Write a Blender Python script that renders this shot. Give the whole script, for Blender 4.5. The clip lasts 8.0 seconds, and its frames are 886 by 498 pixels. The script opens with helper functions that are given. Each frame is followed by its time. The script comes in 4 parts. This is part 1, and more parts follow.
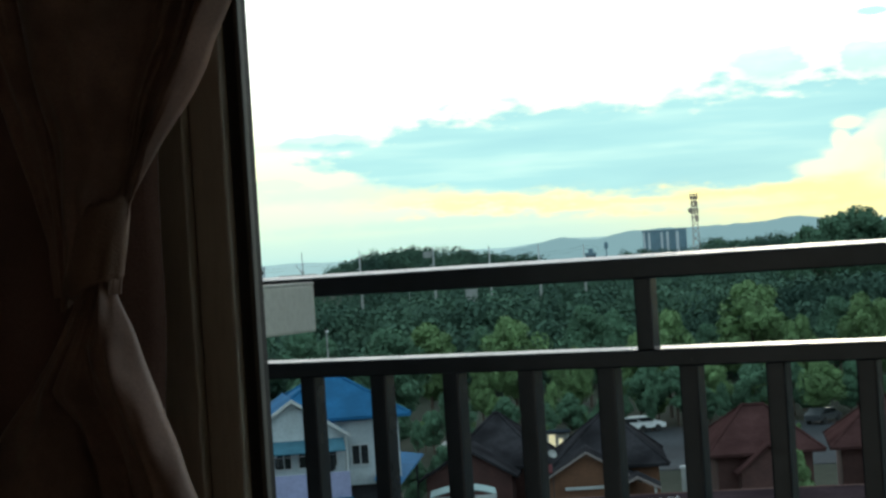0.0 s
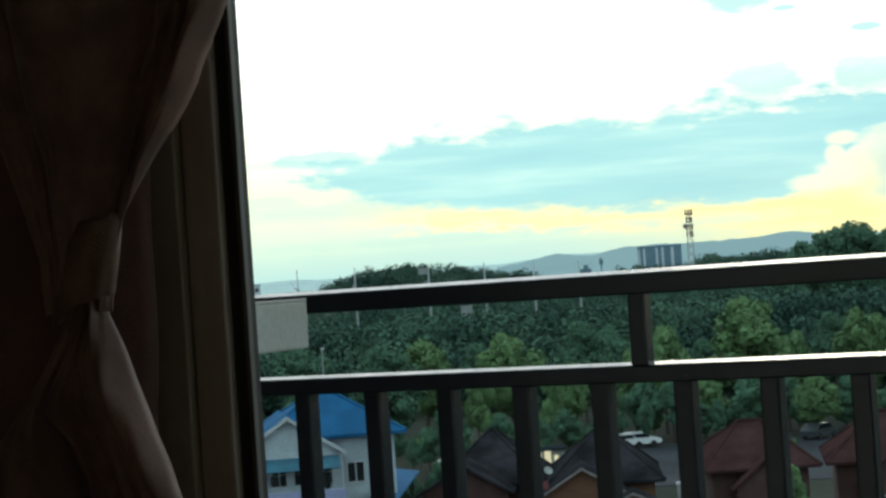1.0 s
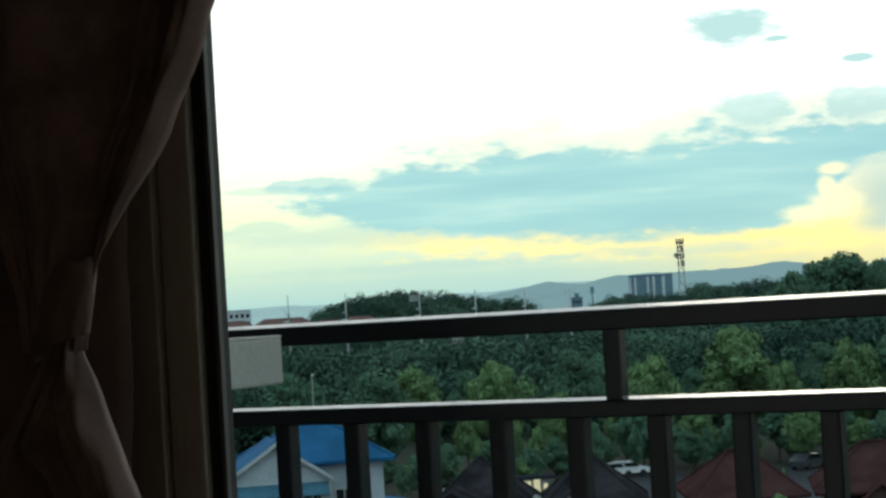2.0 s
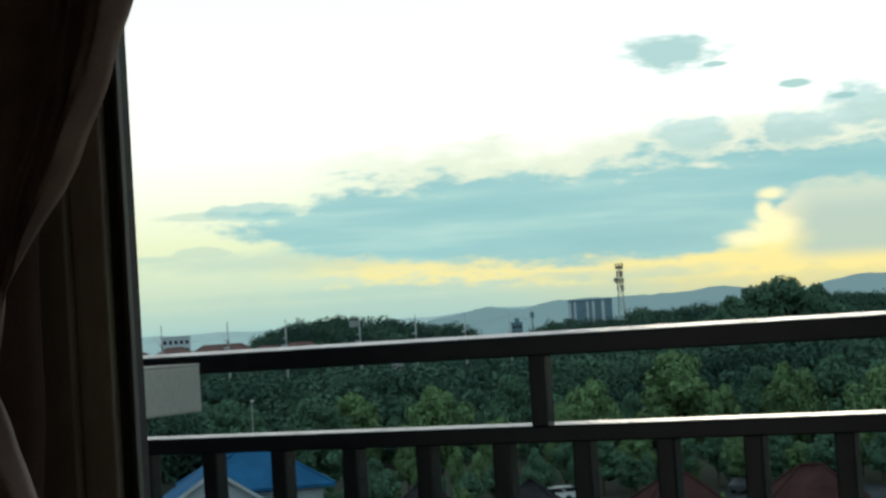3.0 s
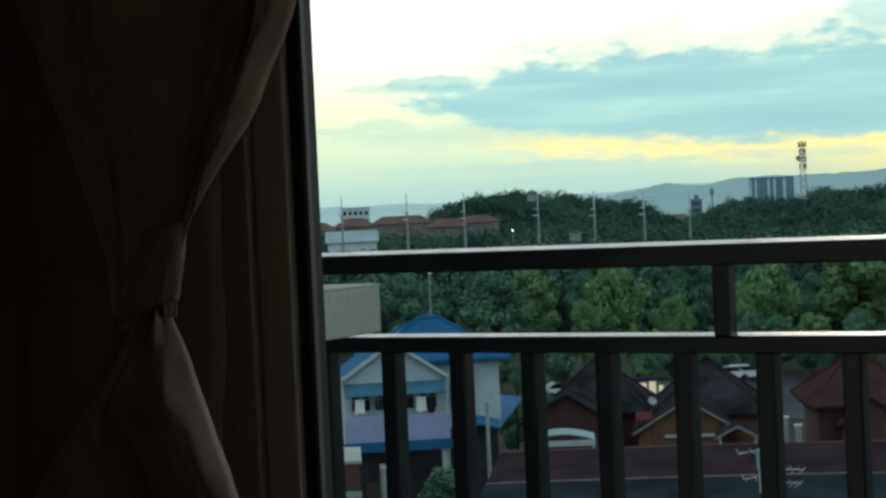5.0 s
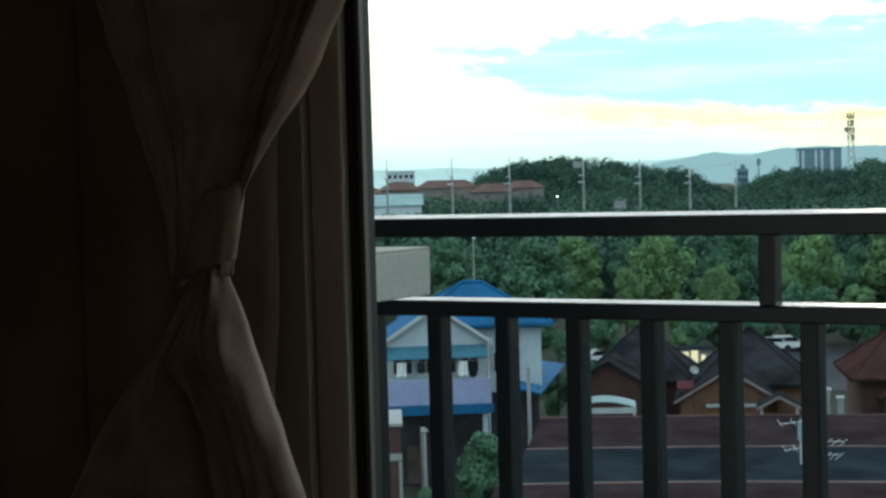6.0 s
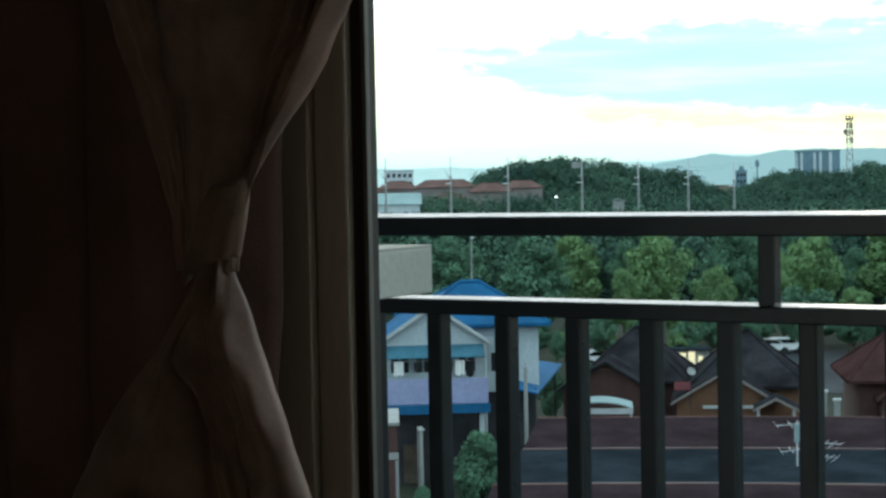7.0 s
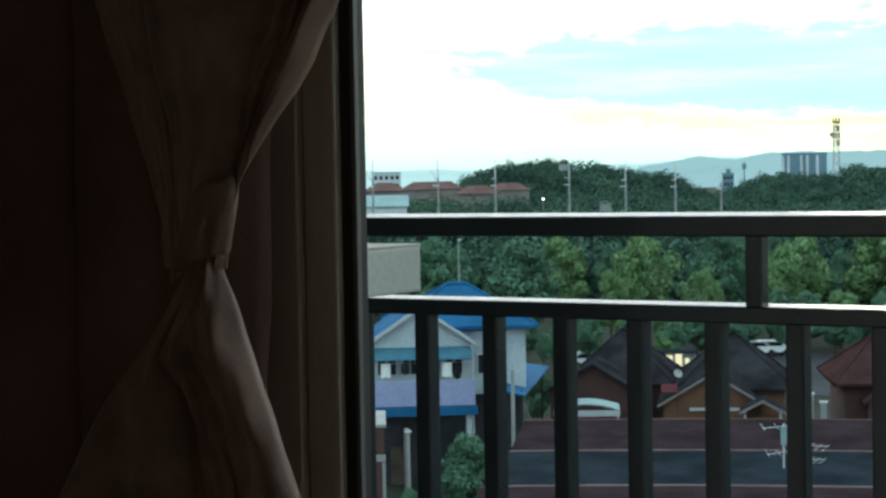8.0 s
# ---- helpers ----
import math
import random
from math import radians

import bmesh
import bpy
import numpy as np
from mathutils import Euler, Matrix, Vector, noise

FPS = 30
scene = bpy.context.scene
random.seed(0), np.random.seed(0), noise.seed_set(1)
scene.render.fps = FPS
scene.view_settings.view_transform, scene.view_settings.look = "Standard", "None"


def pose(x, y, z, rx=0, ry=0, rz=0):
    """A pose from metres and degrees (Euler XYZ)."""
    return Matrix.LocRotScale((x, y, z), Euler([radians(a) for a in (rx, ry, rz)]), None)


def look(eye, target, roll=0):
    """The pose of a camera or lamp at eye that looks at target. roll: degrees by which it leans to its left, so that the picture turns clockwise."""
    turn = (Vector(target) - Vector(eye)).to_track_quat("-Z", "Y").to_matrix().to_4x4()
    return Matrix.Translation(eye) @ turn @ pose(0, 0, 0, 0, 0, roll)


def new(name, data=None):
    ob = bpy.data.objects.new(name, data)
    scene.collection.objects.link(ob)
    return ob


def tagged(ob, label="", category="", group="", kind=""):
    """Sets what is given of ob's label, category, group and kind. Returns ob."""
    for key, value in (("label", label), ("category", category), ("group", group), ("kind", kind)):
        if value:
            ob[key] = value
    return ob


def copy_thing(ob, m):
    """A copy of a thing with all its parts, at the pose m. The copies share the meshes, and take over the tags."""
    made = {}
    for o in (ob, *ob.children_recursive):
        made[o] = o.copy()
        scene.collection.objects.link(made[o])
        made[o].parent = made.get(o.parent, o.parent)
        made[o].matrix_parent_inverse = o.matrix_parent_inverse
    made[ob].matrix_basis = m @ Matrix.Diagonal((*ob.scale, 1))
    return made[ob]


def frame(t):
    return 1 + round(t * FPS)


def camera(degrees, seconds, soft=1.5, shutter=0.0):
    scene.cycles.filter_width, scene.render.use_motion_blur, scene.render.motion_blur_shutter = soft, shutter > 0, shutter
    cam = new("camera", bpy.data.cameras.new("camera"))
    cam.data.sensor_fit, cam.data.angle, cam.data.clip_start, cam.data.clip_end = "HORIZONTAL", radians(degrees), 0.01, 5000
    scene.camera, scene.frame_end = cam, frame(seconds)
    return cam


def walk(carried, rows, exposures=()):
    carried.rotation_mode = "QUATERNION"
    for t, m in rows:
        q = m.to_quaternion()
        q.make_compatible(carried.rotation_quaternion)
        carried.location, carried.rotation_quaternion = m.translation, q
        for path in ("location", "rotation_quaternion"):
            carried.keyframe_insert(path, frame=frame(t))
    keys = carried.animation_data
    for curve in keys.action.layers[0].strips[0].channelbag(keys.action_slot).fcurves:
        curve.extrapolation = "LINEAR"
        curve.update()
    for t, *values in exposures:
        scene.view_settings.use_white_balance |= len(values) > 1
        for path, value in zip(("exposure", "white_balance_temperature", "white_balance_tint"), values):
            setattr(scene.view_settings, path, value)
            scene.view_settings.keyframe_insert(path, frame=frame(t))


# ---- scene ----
cam = camera(26.0, 8.0, soft=2.7)

PATH = [
    (0, (1.003, -3.34, 1.103), (0.226, -1.497, 1.118), -3.7),
    (0.5, (1.002, -3.341, 1.102), (0.229, -1.497, 1.127), -3.9),
    (1, (1.005, -3.338, 1.102), (0.234, -1.493, 1.134), -3.9),
    (1.2, (1.014, -3.347, 1.104), (0.241, -1.503, 1.145), -3.9),
    (2.3, (1.063, -3.399, 1.118), (0.311, -1.547, 1.186), -3.1),
    (2.5, (1.072, -3.408, 1.12), (0.334, -1.551, 1.196), -3.1),
    (3, (1.078, -3.383, 1.115), (0.377, -1.512, 1.197), -3.6),
    (3.5, (1.08, -3.383, 1.124), (0.366, -1.516, 1.19), -4.3),
    (4, (1.073, -3.366, 1.138), (0.306, -1.519, 1.177), -4.8),
    (4.5, (1.069, -3.359, 1.162), (0.242, -1.538, 1.15), -2.2),
    (5, (1.058, -3.343, 1.172), (0.18, -1.547, 1.133), -2.6),
    (5.2, (1.06, -3.349, 1.172), (0.166, -1.561, 1.125), -2.6),
    (6.3, (1.068, -3.383, 1.173), (0.146, -1.61, 1.096), -1.4),
    (6.5, (1.07, -3.389, 1.173), (0.148, -1.616, 1.098), -1.4),
    (7, (1.067, -3.387, 1.172), (0.149, -1.612, 1.097), -1.1),
    (7.5, (1.065, -3.382, 1.17), (0.153, -1.603, 1.091), -0.5),
    (8, (1.066, -3.388, 1.168), (0.16, -1.607, 1.095), -1.0),
]
walk(cam, [(t, look(eye, target, roll)) for t, eye, target, roll in PATH],
     exposures=[(0, -0.2, 6500, 5), (1.2, -0.25, 6500, 5), (2.3, -0.58, 6500, 5), (3.5, -0.74, 6500, 5), (4.5, -0.64, 6500, 4), (5.2, -0.42, 6450, 4), (6.3, 0.25, 6400, 4), (8.0, 0.32, 6400, 4)])

# ---- light ----
EX, EY, EZ = 1.06, -3.37, 1.14      # where the watcher stands; bearings are counted from here
GROUND = -16.0                      # street level below the balcony floor
SUN_BEARING, SUN_ELEV = 10.5, 6.0

sun = new("sun", bpy.data.lights.new("sun", "SUN"))
sun.data.energy, sun.data.angle, sun.data.color = 0.5, radians(14), (1.0, 0.86, 0.66)
sd = Vector((-math.sin(radians(SUN_BEARING)) * math.cos(radians(SUN_ELEV)), math.cos(radians(SUN_BEARING)) * math.cos(radians(SUN_ELEV)), math.sin(radians(SUN_ELEV))))
sun.matrix_world = look(sd * 50, (0, 0, 0))


class Nodes:
    """Short hand for node trees."""

    def __init__(self, tree):
        self.t = tree
        tree.nodes.clear()

    def add(self, kind, **values):
        n = self.t.nodes.new(kind)
        for k, v in values.items():
            if k == "operation":
                n.operation = v
            elif k == "data_type":
                n.data_type = v
        return n

    def link(self, a, b):
        self.t.links.new(a, b)

    def put(self, socket, v):
        if isinstance(v, (int, float)):
            socket.default_value = v
        elif isinstance(v, tuple):
            socket.default_value = (*v, 1.0) if len(v) == 3 and socket.type == "RGBA" else v
        else:
            self.link(v, socket)

    def math(self, op, a, b=0.0, c=0.0, clamp=False):
        n = self.add("ShaderNodeMath", operation=op)
        n.use_clamp = clamp
        for s, v in zip(n.inputs, (a, b, c)):
            self.put(s, v)
        return n.outputs[0]

    def mix(self, fac, a, b, blend="MIX"):
        n = self.add("ShaderNodeMix", data_type="RGBA")
        n.blend_type = blend
        self.put(n.inputs[0], fac)
        self.put(n.inputs[6], a)
        self.put(n.inputs[7], b)
        return n.outputs[2]

    def ramp(self, fac, stops):
        n = self.add("ShaderNodeValToRGB")
        e = n.color_ramp.elements
        while len(e) < len(stops):
            e.new(0.5)
        for el, (p, c) in zip(e, stops):
            el.position, el.color = p, (*c, 1.0)
        self.put(n.inputs[0], fac)
        return n.outputs[0]

    def noise(self, vec, scale, detail=3.0, rough=0.55, out=0):
        n = self.add("ShaderNodeTexNoise")
        if vec is not None:
            self.link(vec, n.inputs["Vector"])
        n.inputs["Scale"].default_value, n.inputs["Detail"].default_value, n.inputs["Roughness"].default_value = scale, detail, rough
        return n.outputs[out]

    def step(self, v, lo, hi):
        n = self.add("ShaderNodeMapRange")
        n.interpolation_type = "SMOOTHSTEP"
        self.put(n.inputs[0], v)
        n.inputs[1].default_value, n.inputs[2].default_value = lo, hi
        return n.outputs[0]


world = bpy.data.worlds.new("evening_sky")
scene.world = world
world.use_nodes = True
W = Nodes(world.node_tree)
geo = W.add("ShaderNodeTexCoord").outputs["Generated"]
sep = W.add("ShaderNodeSeparateXYZ")
W.link(geo, sep.inputs[0])
sx, sy, sz = sep.outputs
bearing = W.math("MULTIPLY", W.math("ARCTAN2", W.math("MULTIPLY", sx, -1.0), sy), 57.2958)
slope = W.math("DIVIDE", sz, W.math("MAXIMUM", W.math("SQRT", W.math("ADD", W.math("MULTIPLY", sx, sx), W.math("MULTIPLY", sy, sy))), 0.02))
# ragged edges: shift the cloud coordinates by noise, stretched along the horizon
flat = W.add("ShaderNodeCombineXYZ")
W.link(W.math("MULTIPLY", bearing, 0.5), flat.inputs[0])
W.link(W.math("MULTIPLY", slope, 75.0), flat.inputs[1])
n_big = W.math("SUBTRACT", W.noise(flat.outputs[0], 1.0, 4.0, 0.55), 0.5)
n_small = W.math("SUBTRACT", W.noise(flat.outputs[0], 2.6, 3.0, 0.5), 0.5)


def cloud(b, s, rb, rs, ragged=0.9, soft=(1.25, 0.70)):
    """A bank of cloud about the bearing b and the slope s: 1 within, 0 outside."""
    p = W.math("POWER", W.math("DIVIDE", W.math("SUBTRACT", bearing, b), rb), 2.0)
    q = W.math("POWER", W.math("DIVIDE", W.math("SUBTRACT", slope, s), rs), 2.0)
    r = W.math("SQRT", W.math("ADD", p, q))
    r = W.math("ADD", r, W.math("MULTIPLY", n_big, ragged))
    r = W.math("ADD", r, W.math("MULTIPLY", n_small, ragged * 0.6))
    return W.step(r, *soft)


def most(*masks):
    m = masks[0]
    for k in masks[1:]:
        m = W.math("MAXIMUM", m, k)
    return m


clear = W.ramp(W.math("MULTIPLY", slope, 4.0, clamp=True), [
    (0.0, (0.62, 0.82, 0.80)), (0.05, (1.15, 1.02, 0.50)), (0.13, (1.42, 1.24, 0.56)), (0.24, (1.25, 1.2, 1.0)),
    (0.40, (1.55, 1.58, 1.5)), (0.62, (1.6, 1.65, 1.65)), (1.0, (1.2, 1.3, 1.4))])
pale = W.ramp(W.math("MULTIPLY", slope, 4.0, clamp=True), [
    (0.0, (0.50, 0.80, 0.82)), (0.08, (0.80, 1.00, 0.82)), (0.2, (1.20, 1.28, 0.88)), (0.4, (1.55, 1.58, 1.5)), (1.0, (1.2, 1.3, 1.4))])


def along(pts):
    """A slope that changes with the bearing, run smoothly through the given (bearing, slope) stops."""
    n = W.add("ShaderNodeValToRGB")
    n.color_ramp.interpolation = "B_SPLINE"
    e = n.color_ramp.elements
    while len(e) < len(pts):
        e.new(0.5)
    for el, (b, v) in zip(e, pts):
        el.position, el.color = (b + 10) / 60, (v * 5, v * 5, v * 5, 1.0)
    W.link(W.math("DIVIDE", W.math("ADD", bearing, 10.0), 60.0, clamp=True), n.inputs[0])
    return W.math("MULTIPLY", n.outputs[0], 0.2)


def shifted(v, big, small=0.0):
    return W.math("ADD", W.math("ADD", v, W.math("MULTIPLY", n_big, big)), W.math("MULTIPLY", n_small, small))


HAZY = (1.7, 0.3)
clear = W.mix(W.step(bearing, 12.0, 21.0), clear, pale)
# torn yellow band of light under the bank
lit = W.math("ABSOLUTE", shifted(W.math("SUBTRACT", slope, along([(-10, 0.020), (9.4, 0.0225), (14, 0.0262), (19, 0.0300), (23.4, 0.0335), (26, 0.036), (40, 0.038)])), 0.020, 0.012))
lit = W.math("MULTIPLY", W.step(lit, 0.0085, 0.0030), W.step(bearing, 26.5, 22.0))
colour = W.mix(W.math("MULTIPLY", lit, 0.78), clear, (1.45, 1.20, 0.50))
# thin grey streaks low down
thin = most(cloud(25.5, 0.040, 4.5, 0.005, 1.8, HAZY), cloud(20.0, 0.013, 8.0, 0.005, 1.6, HAZY), cloud(23.0, 0.021, 5.0, 0.003, 2.0, HAZY), cloud(16.0, 0.022, 4.0, 0.003, 2.2, HAZY), cloud(27.8, 0.065, 1.3, 0.0025, 1.2),
            cloud(29.3, 0.044, 1.1, 0.002, 1.2), cloud(27.7, 0.046, 0.9, 0.003, 1.4))
colour = W.mix(W.math("MULTIPLY", thin, 0.48), colour, (0.62, 0.88, 0.82))
# veil of rain light beyond the gap
veil = W.math("MULTIPLY", W.step(shifted(bearing, 1.0), 10.8, 9.4), W.math("MULTIPLY", W.step(slope, 0.020, 0.030), W.step(slope, 0.075, 0.060)))
colour = W.mix(W.math("MULTIPLY", veil, 0.85), colour, (0.64, 0.84, 0.80))
# the long bank: rounded above, flat and streaked below
crest = along([(-10, 0.092), (5, 0.088), (7.6, 0.0850), (10.4, 0.0815), (13.7, 0.0845), (15.4, 0.0790), (17.1, 0.0755), (20.5, 0.0790), (23.2, 0.0772), (24.9, 0.0694), (26.6, 0.0625), (28.5, 0.052), (45, 0.040)])
base = along([(-10, 0.060), (7.7, 0.0625), (9.7, 0.0612), (10.5, 0.0560), (11.2, 0.0310), (13.9, 0.0285), (17.3, 0.0275), (20.6, 0.0315), (23.3, 0.0375), (25.0, 0.0440), (26.8, 0.0540), (28.5, 0.064), (45, 0.080)])
above = W.math("SUBTRACT", crest, slope)
bank = W.math("MULTIPLY", W.step(shifted(above, 0.034, 0.022), -0.0045, 0.0070), W.step(shifted(W.math("SUBTRACT", slope, base), 0.014, 0.012), -0.0035, 0.0050))
fringe = W.math("MULTIPLY", W.step(shifted(W.math("ADD", above, 0.018), 0.045, 0.015), -0.004, 0.012), W.step(bearing, 27.0, 20.0))
fringe = W.math("MULTIPLY", fringe, W.step(slope, 0.045, 0.06))
colour = W.mix(W.math("MULTIPLY", fringe, 0.62), colour, (1.02, 1.12, 0.90))
lumps = most(cloud(12.9, 0.0920, 1.2, 0.0085, 2.0), cloud(10.0, 0.0920, 1.2, 0.0085, 2.2), cloud(7.5, 0.100, 1.6, 0.010, 2.2), cloud(26.3, 0.066, 1.2, 0.004, 2.0))
streaks = W.add("ShaderNodeCombineXYZ")
W.link(W.math("MULTIPLY", bearing, 0.16), streaks.inputs[0])
W.link(W.math("MULTIPLY", slope, 90.0), streaks.inputs[1])
shade = W.ramp(W.noise(streaks.outputs[0], 1.0, 3.0, 0.5), [(0.30, (0.40, 0.77, 0.85)), (0.52, (0.46, 0.84, 0.89)), (0.72, (0.63, 0.98, 0.96))])
colour = W.mix(W.math("MULTIPLY", lumps, 0.62), colour, shade)
colour = W.mix(W.math("MULTIPLY", bank, 0.93), colour, shade)
puff = most(cloud(13.4, 0.1335, 1.35, 0.0095, 2.0, (1.35, 0.6)), cloud(12.1, 0.1276, 0.45, 0.0016, 1.2), cloud(9.83, 0.1142, 0.5, 0.0024, 1.0), cloud(8.4, 0.106, 0.4, 0.0016, 1.2))
colour = W.mix(W.math("MULTIPLY", puff, 0.85), colour, (0.50, 0.84, 0.86))
gap = most(cloud(10.75, 0.0400, 0.62, 0.0062, 1.3, HAZY), cloud(11.45, 0.0365, 0.70, 0.0040, 1.3, HAZY), cloud(10.75, 0.0585, 0.35, 0.0030, 1.2, HAZY), cloud(10.95, 0.049, 0.22, 0.006, 1.2, HAZY))
colour = W.mix(W.math("MULTIPLY", gap, 0.85), colour, (1.6, 1.42, 0.85))
colour = W.mix(1.0, colour, (1.2, 1.2, 1.18), "MULTIPLY")
# higher up and behind, the evening sky as it is, thinly clouded
sky = W.add("ShaderNodeTexSky")
sky.sky_type, sky.sun_disc, sky.sun_elevation, sky.sun_rotation = "NISHITA", False, radians(SUN_ELEV), radians(-SUN_BEARING)
sky_dim = W.mix(1.0, sky.outputs[0], (0.15, 0.15, 0.15), "MULTIPLY")
cover = W.math("MULTIPLY", W.step(slope, 1.2, 0.25), W.step(W.math("ABSOLUTE", W.math("SUBTRACT", bearing, 15.0)), 100.0, 50.0))
high = W.mix(W.step(W.noise(geo, 2.5, 4.0), 0.25, 0.55), sky_dim, (0.95, 1.26, 1.42))
colour = W.mix(cover, high, colour)
bg = W.add("ShaderNodeBackground")
W.link(colour, bg.inputs[0])
bg.inputs[1].default_value = 1.0
W.link(bg.outputs[0], W.add("ShaderNodeOutputWorld").inputs[0])


# ---- materials ----
def surface(name, colour, rough=0.6, metal=0.0, vary=0.25, scale=3.0, fine=40.0, bump=0.15, second=None, spec=0.5, wave=None, island=0.0, per_object=0.0, stretch=None, sheen=0.0):
    """A weathered surface: broad stains and fine grain in colour, roughness and relief."""
    m = bpy.data.materials.new(name)
    m.use_nodes = True
    n = Nodes(m.node_tree)
    vec = n.add("ShaderNodeTexCoord").outputs["Object"]
    if stretch:
        mp = n.add("ShaderNodeMapping")
        n.link(vec, mp.inputs[0])
        mp.inputs["Scale"].default_value = stretch
        vec = mp.outputs[0]
    broad, grain = n.noise(vec, scale, 5.0, 0.6), n.noise(vec, fine, 3.0)
    dark = tuple(c * (1 - vary) for c in colour)
    light = tuple(min(1.0, c * (1 + vary)) for c in colour)
    col = n.mix(n.step(broad, 0.3, 0.7), dark, second or light)
    col = n.mix(n.math("MULTIPLY", n.step(grain, 0.35, 0.75), 0.45), col, tuple(c * 0.72 for c in colour))
    if island:
        g = n.add("ShaderNodeNewGeometry").outputs["Random Per Island"]
        col = n.mix(n.math("MULTIPLY", g, island), col, tuple(c * 0.3 for c in colour))
    if per_object:
        o = n.add("ShaderNodeObjectInfo").outputs["Random"]
        col = n.mix(n.math("MULTIPLY", o, per_object), col, tuple(c * 0.45 for c in colour))
    p = n.add("ShaderNodeBsdfPrincipled")
    n.link(col, p.inputs["Base Color"])
    n.link(n.math("ADD", n.math("MULTIPLY", grain, 0.25), rough - 0.12, clamp=True), p.inputs["Roughness"])
    p.inputs["Metallic"].default_value = metal
    p.inputs["Specular IOR Level"].default_value = spec
    p.inputs["Sheen Weight"].default_value, p.inputs["Sheen Roughness"].default_value = sheen, 0.4
    h = n.math("ADD", n.math("MULTIPLY", broad, 0.5), n.math("MULTIPLY", grain, 0.35))
    if wave:
        w = n.add("ShaderNodeTexWave")
        w.bands_direction = wave[0]
        w.inputs["Scale"].default_value = wave[1]
        n.link(n.add("ShaderNodeTexCoord").outputs["Object"], w.inputs[0])
        h = n.math("ADD", h, n.math("MULTIPLY", w.outputs[1], wave[2]))
    if bump:
        b = n.add("ShaderNodeBump")
        b.inputs["Strength"].default_value, b.inputs["Distance"].default_value = bump, 0.02
        n.link(h, b.inputs["Height"])
        n.link(b.outputs[0], p.inputs["Normal"])
    n.link(p.outputs[0], n.add("ShaderNodeOutputMaterial").inputs[0])
    return m


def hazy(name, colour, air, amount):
    """Far land with its evening haze painted in: an emitted air colour over the diffuse one."""
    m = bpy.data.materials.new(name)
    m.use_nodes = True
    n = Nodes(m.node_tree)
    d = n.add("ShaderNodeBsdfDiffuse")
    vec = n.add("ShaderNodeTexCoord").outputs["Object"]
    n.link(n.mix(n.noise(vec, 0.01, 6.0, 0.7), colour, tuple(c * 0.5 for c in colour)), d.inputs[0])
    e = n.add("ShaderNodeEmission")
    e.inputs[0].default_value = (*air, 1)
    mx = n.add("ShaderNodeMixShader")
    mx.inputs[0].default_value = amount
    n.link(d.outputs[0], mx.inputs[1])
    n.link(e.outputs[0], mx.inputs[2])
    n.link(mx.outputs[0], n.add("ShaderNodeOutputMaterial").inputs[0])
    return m


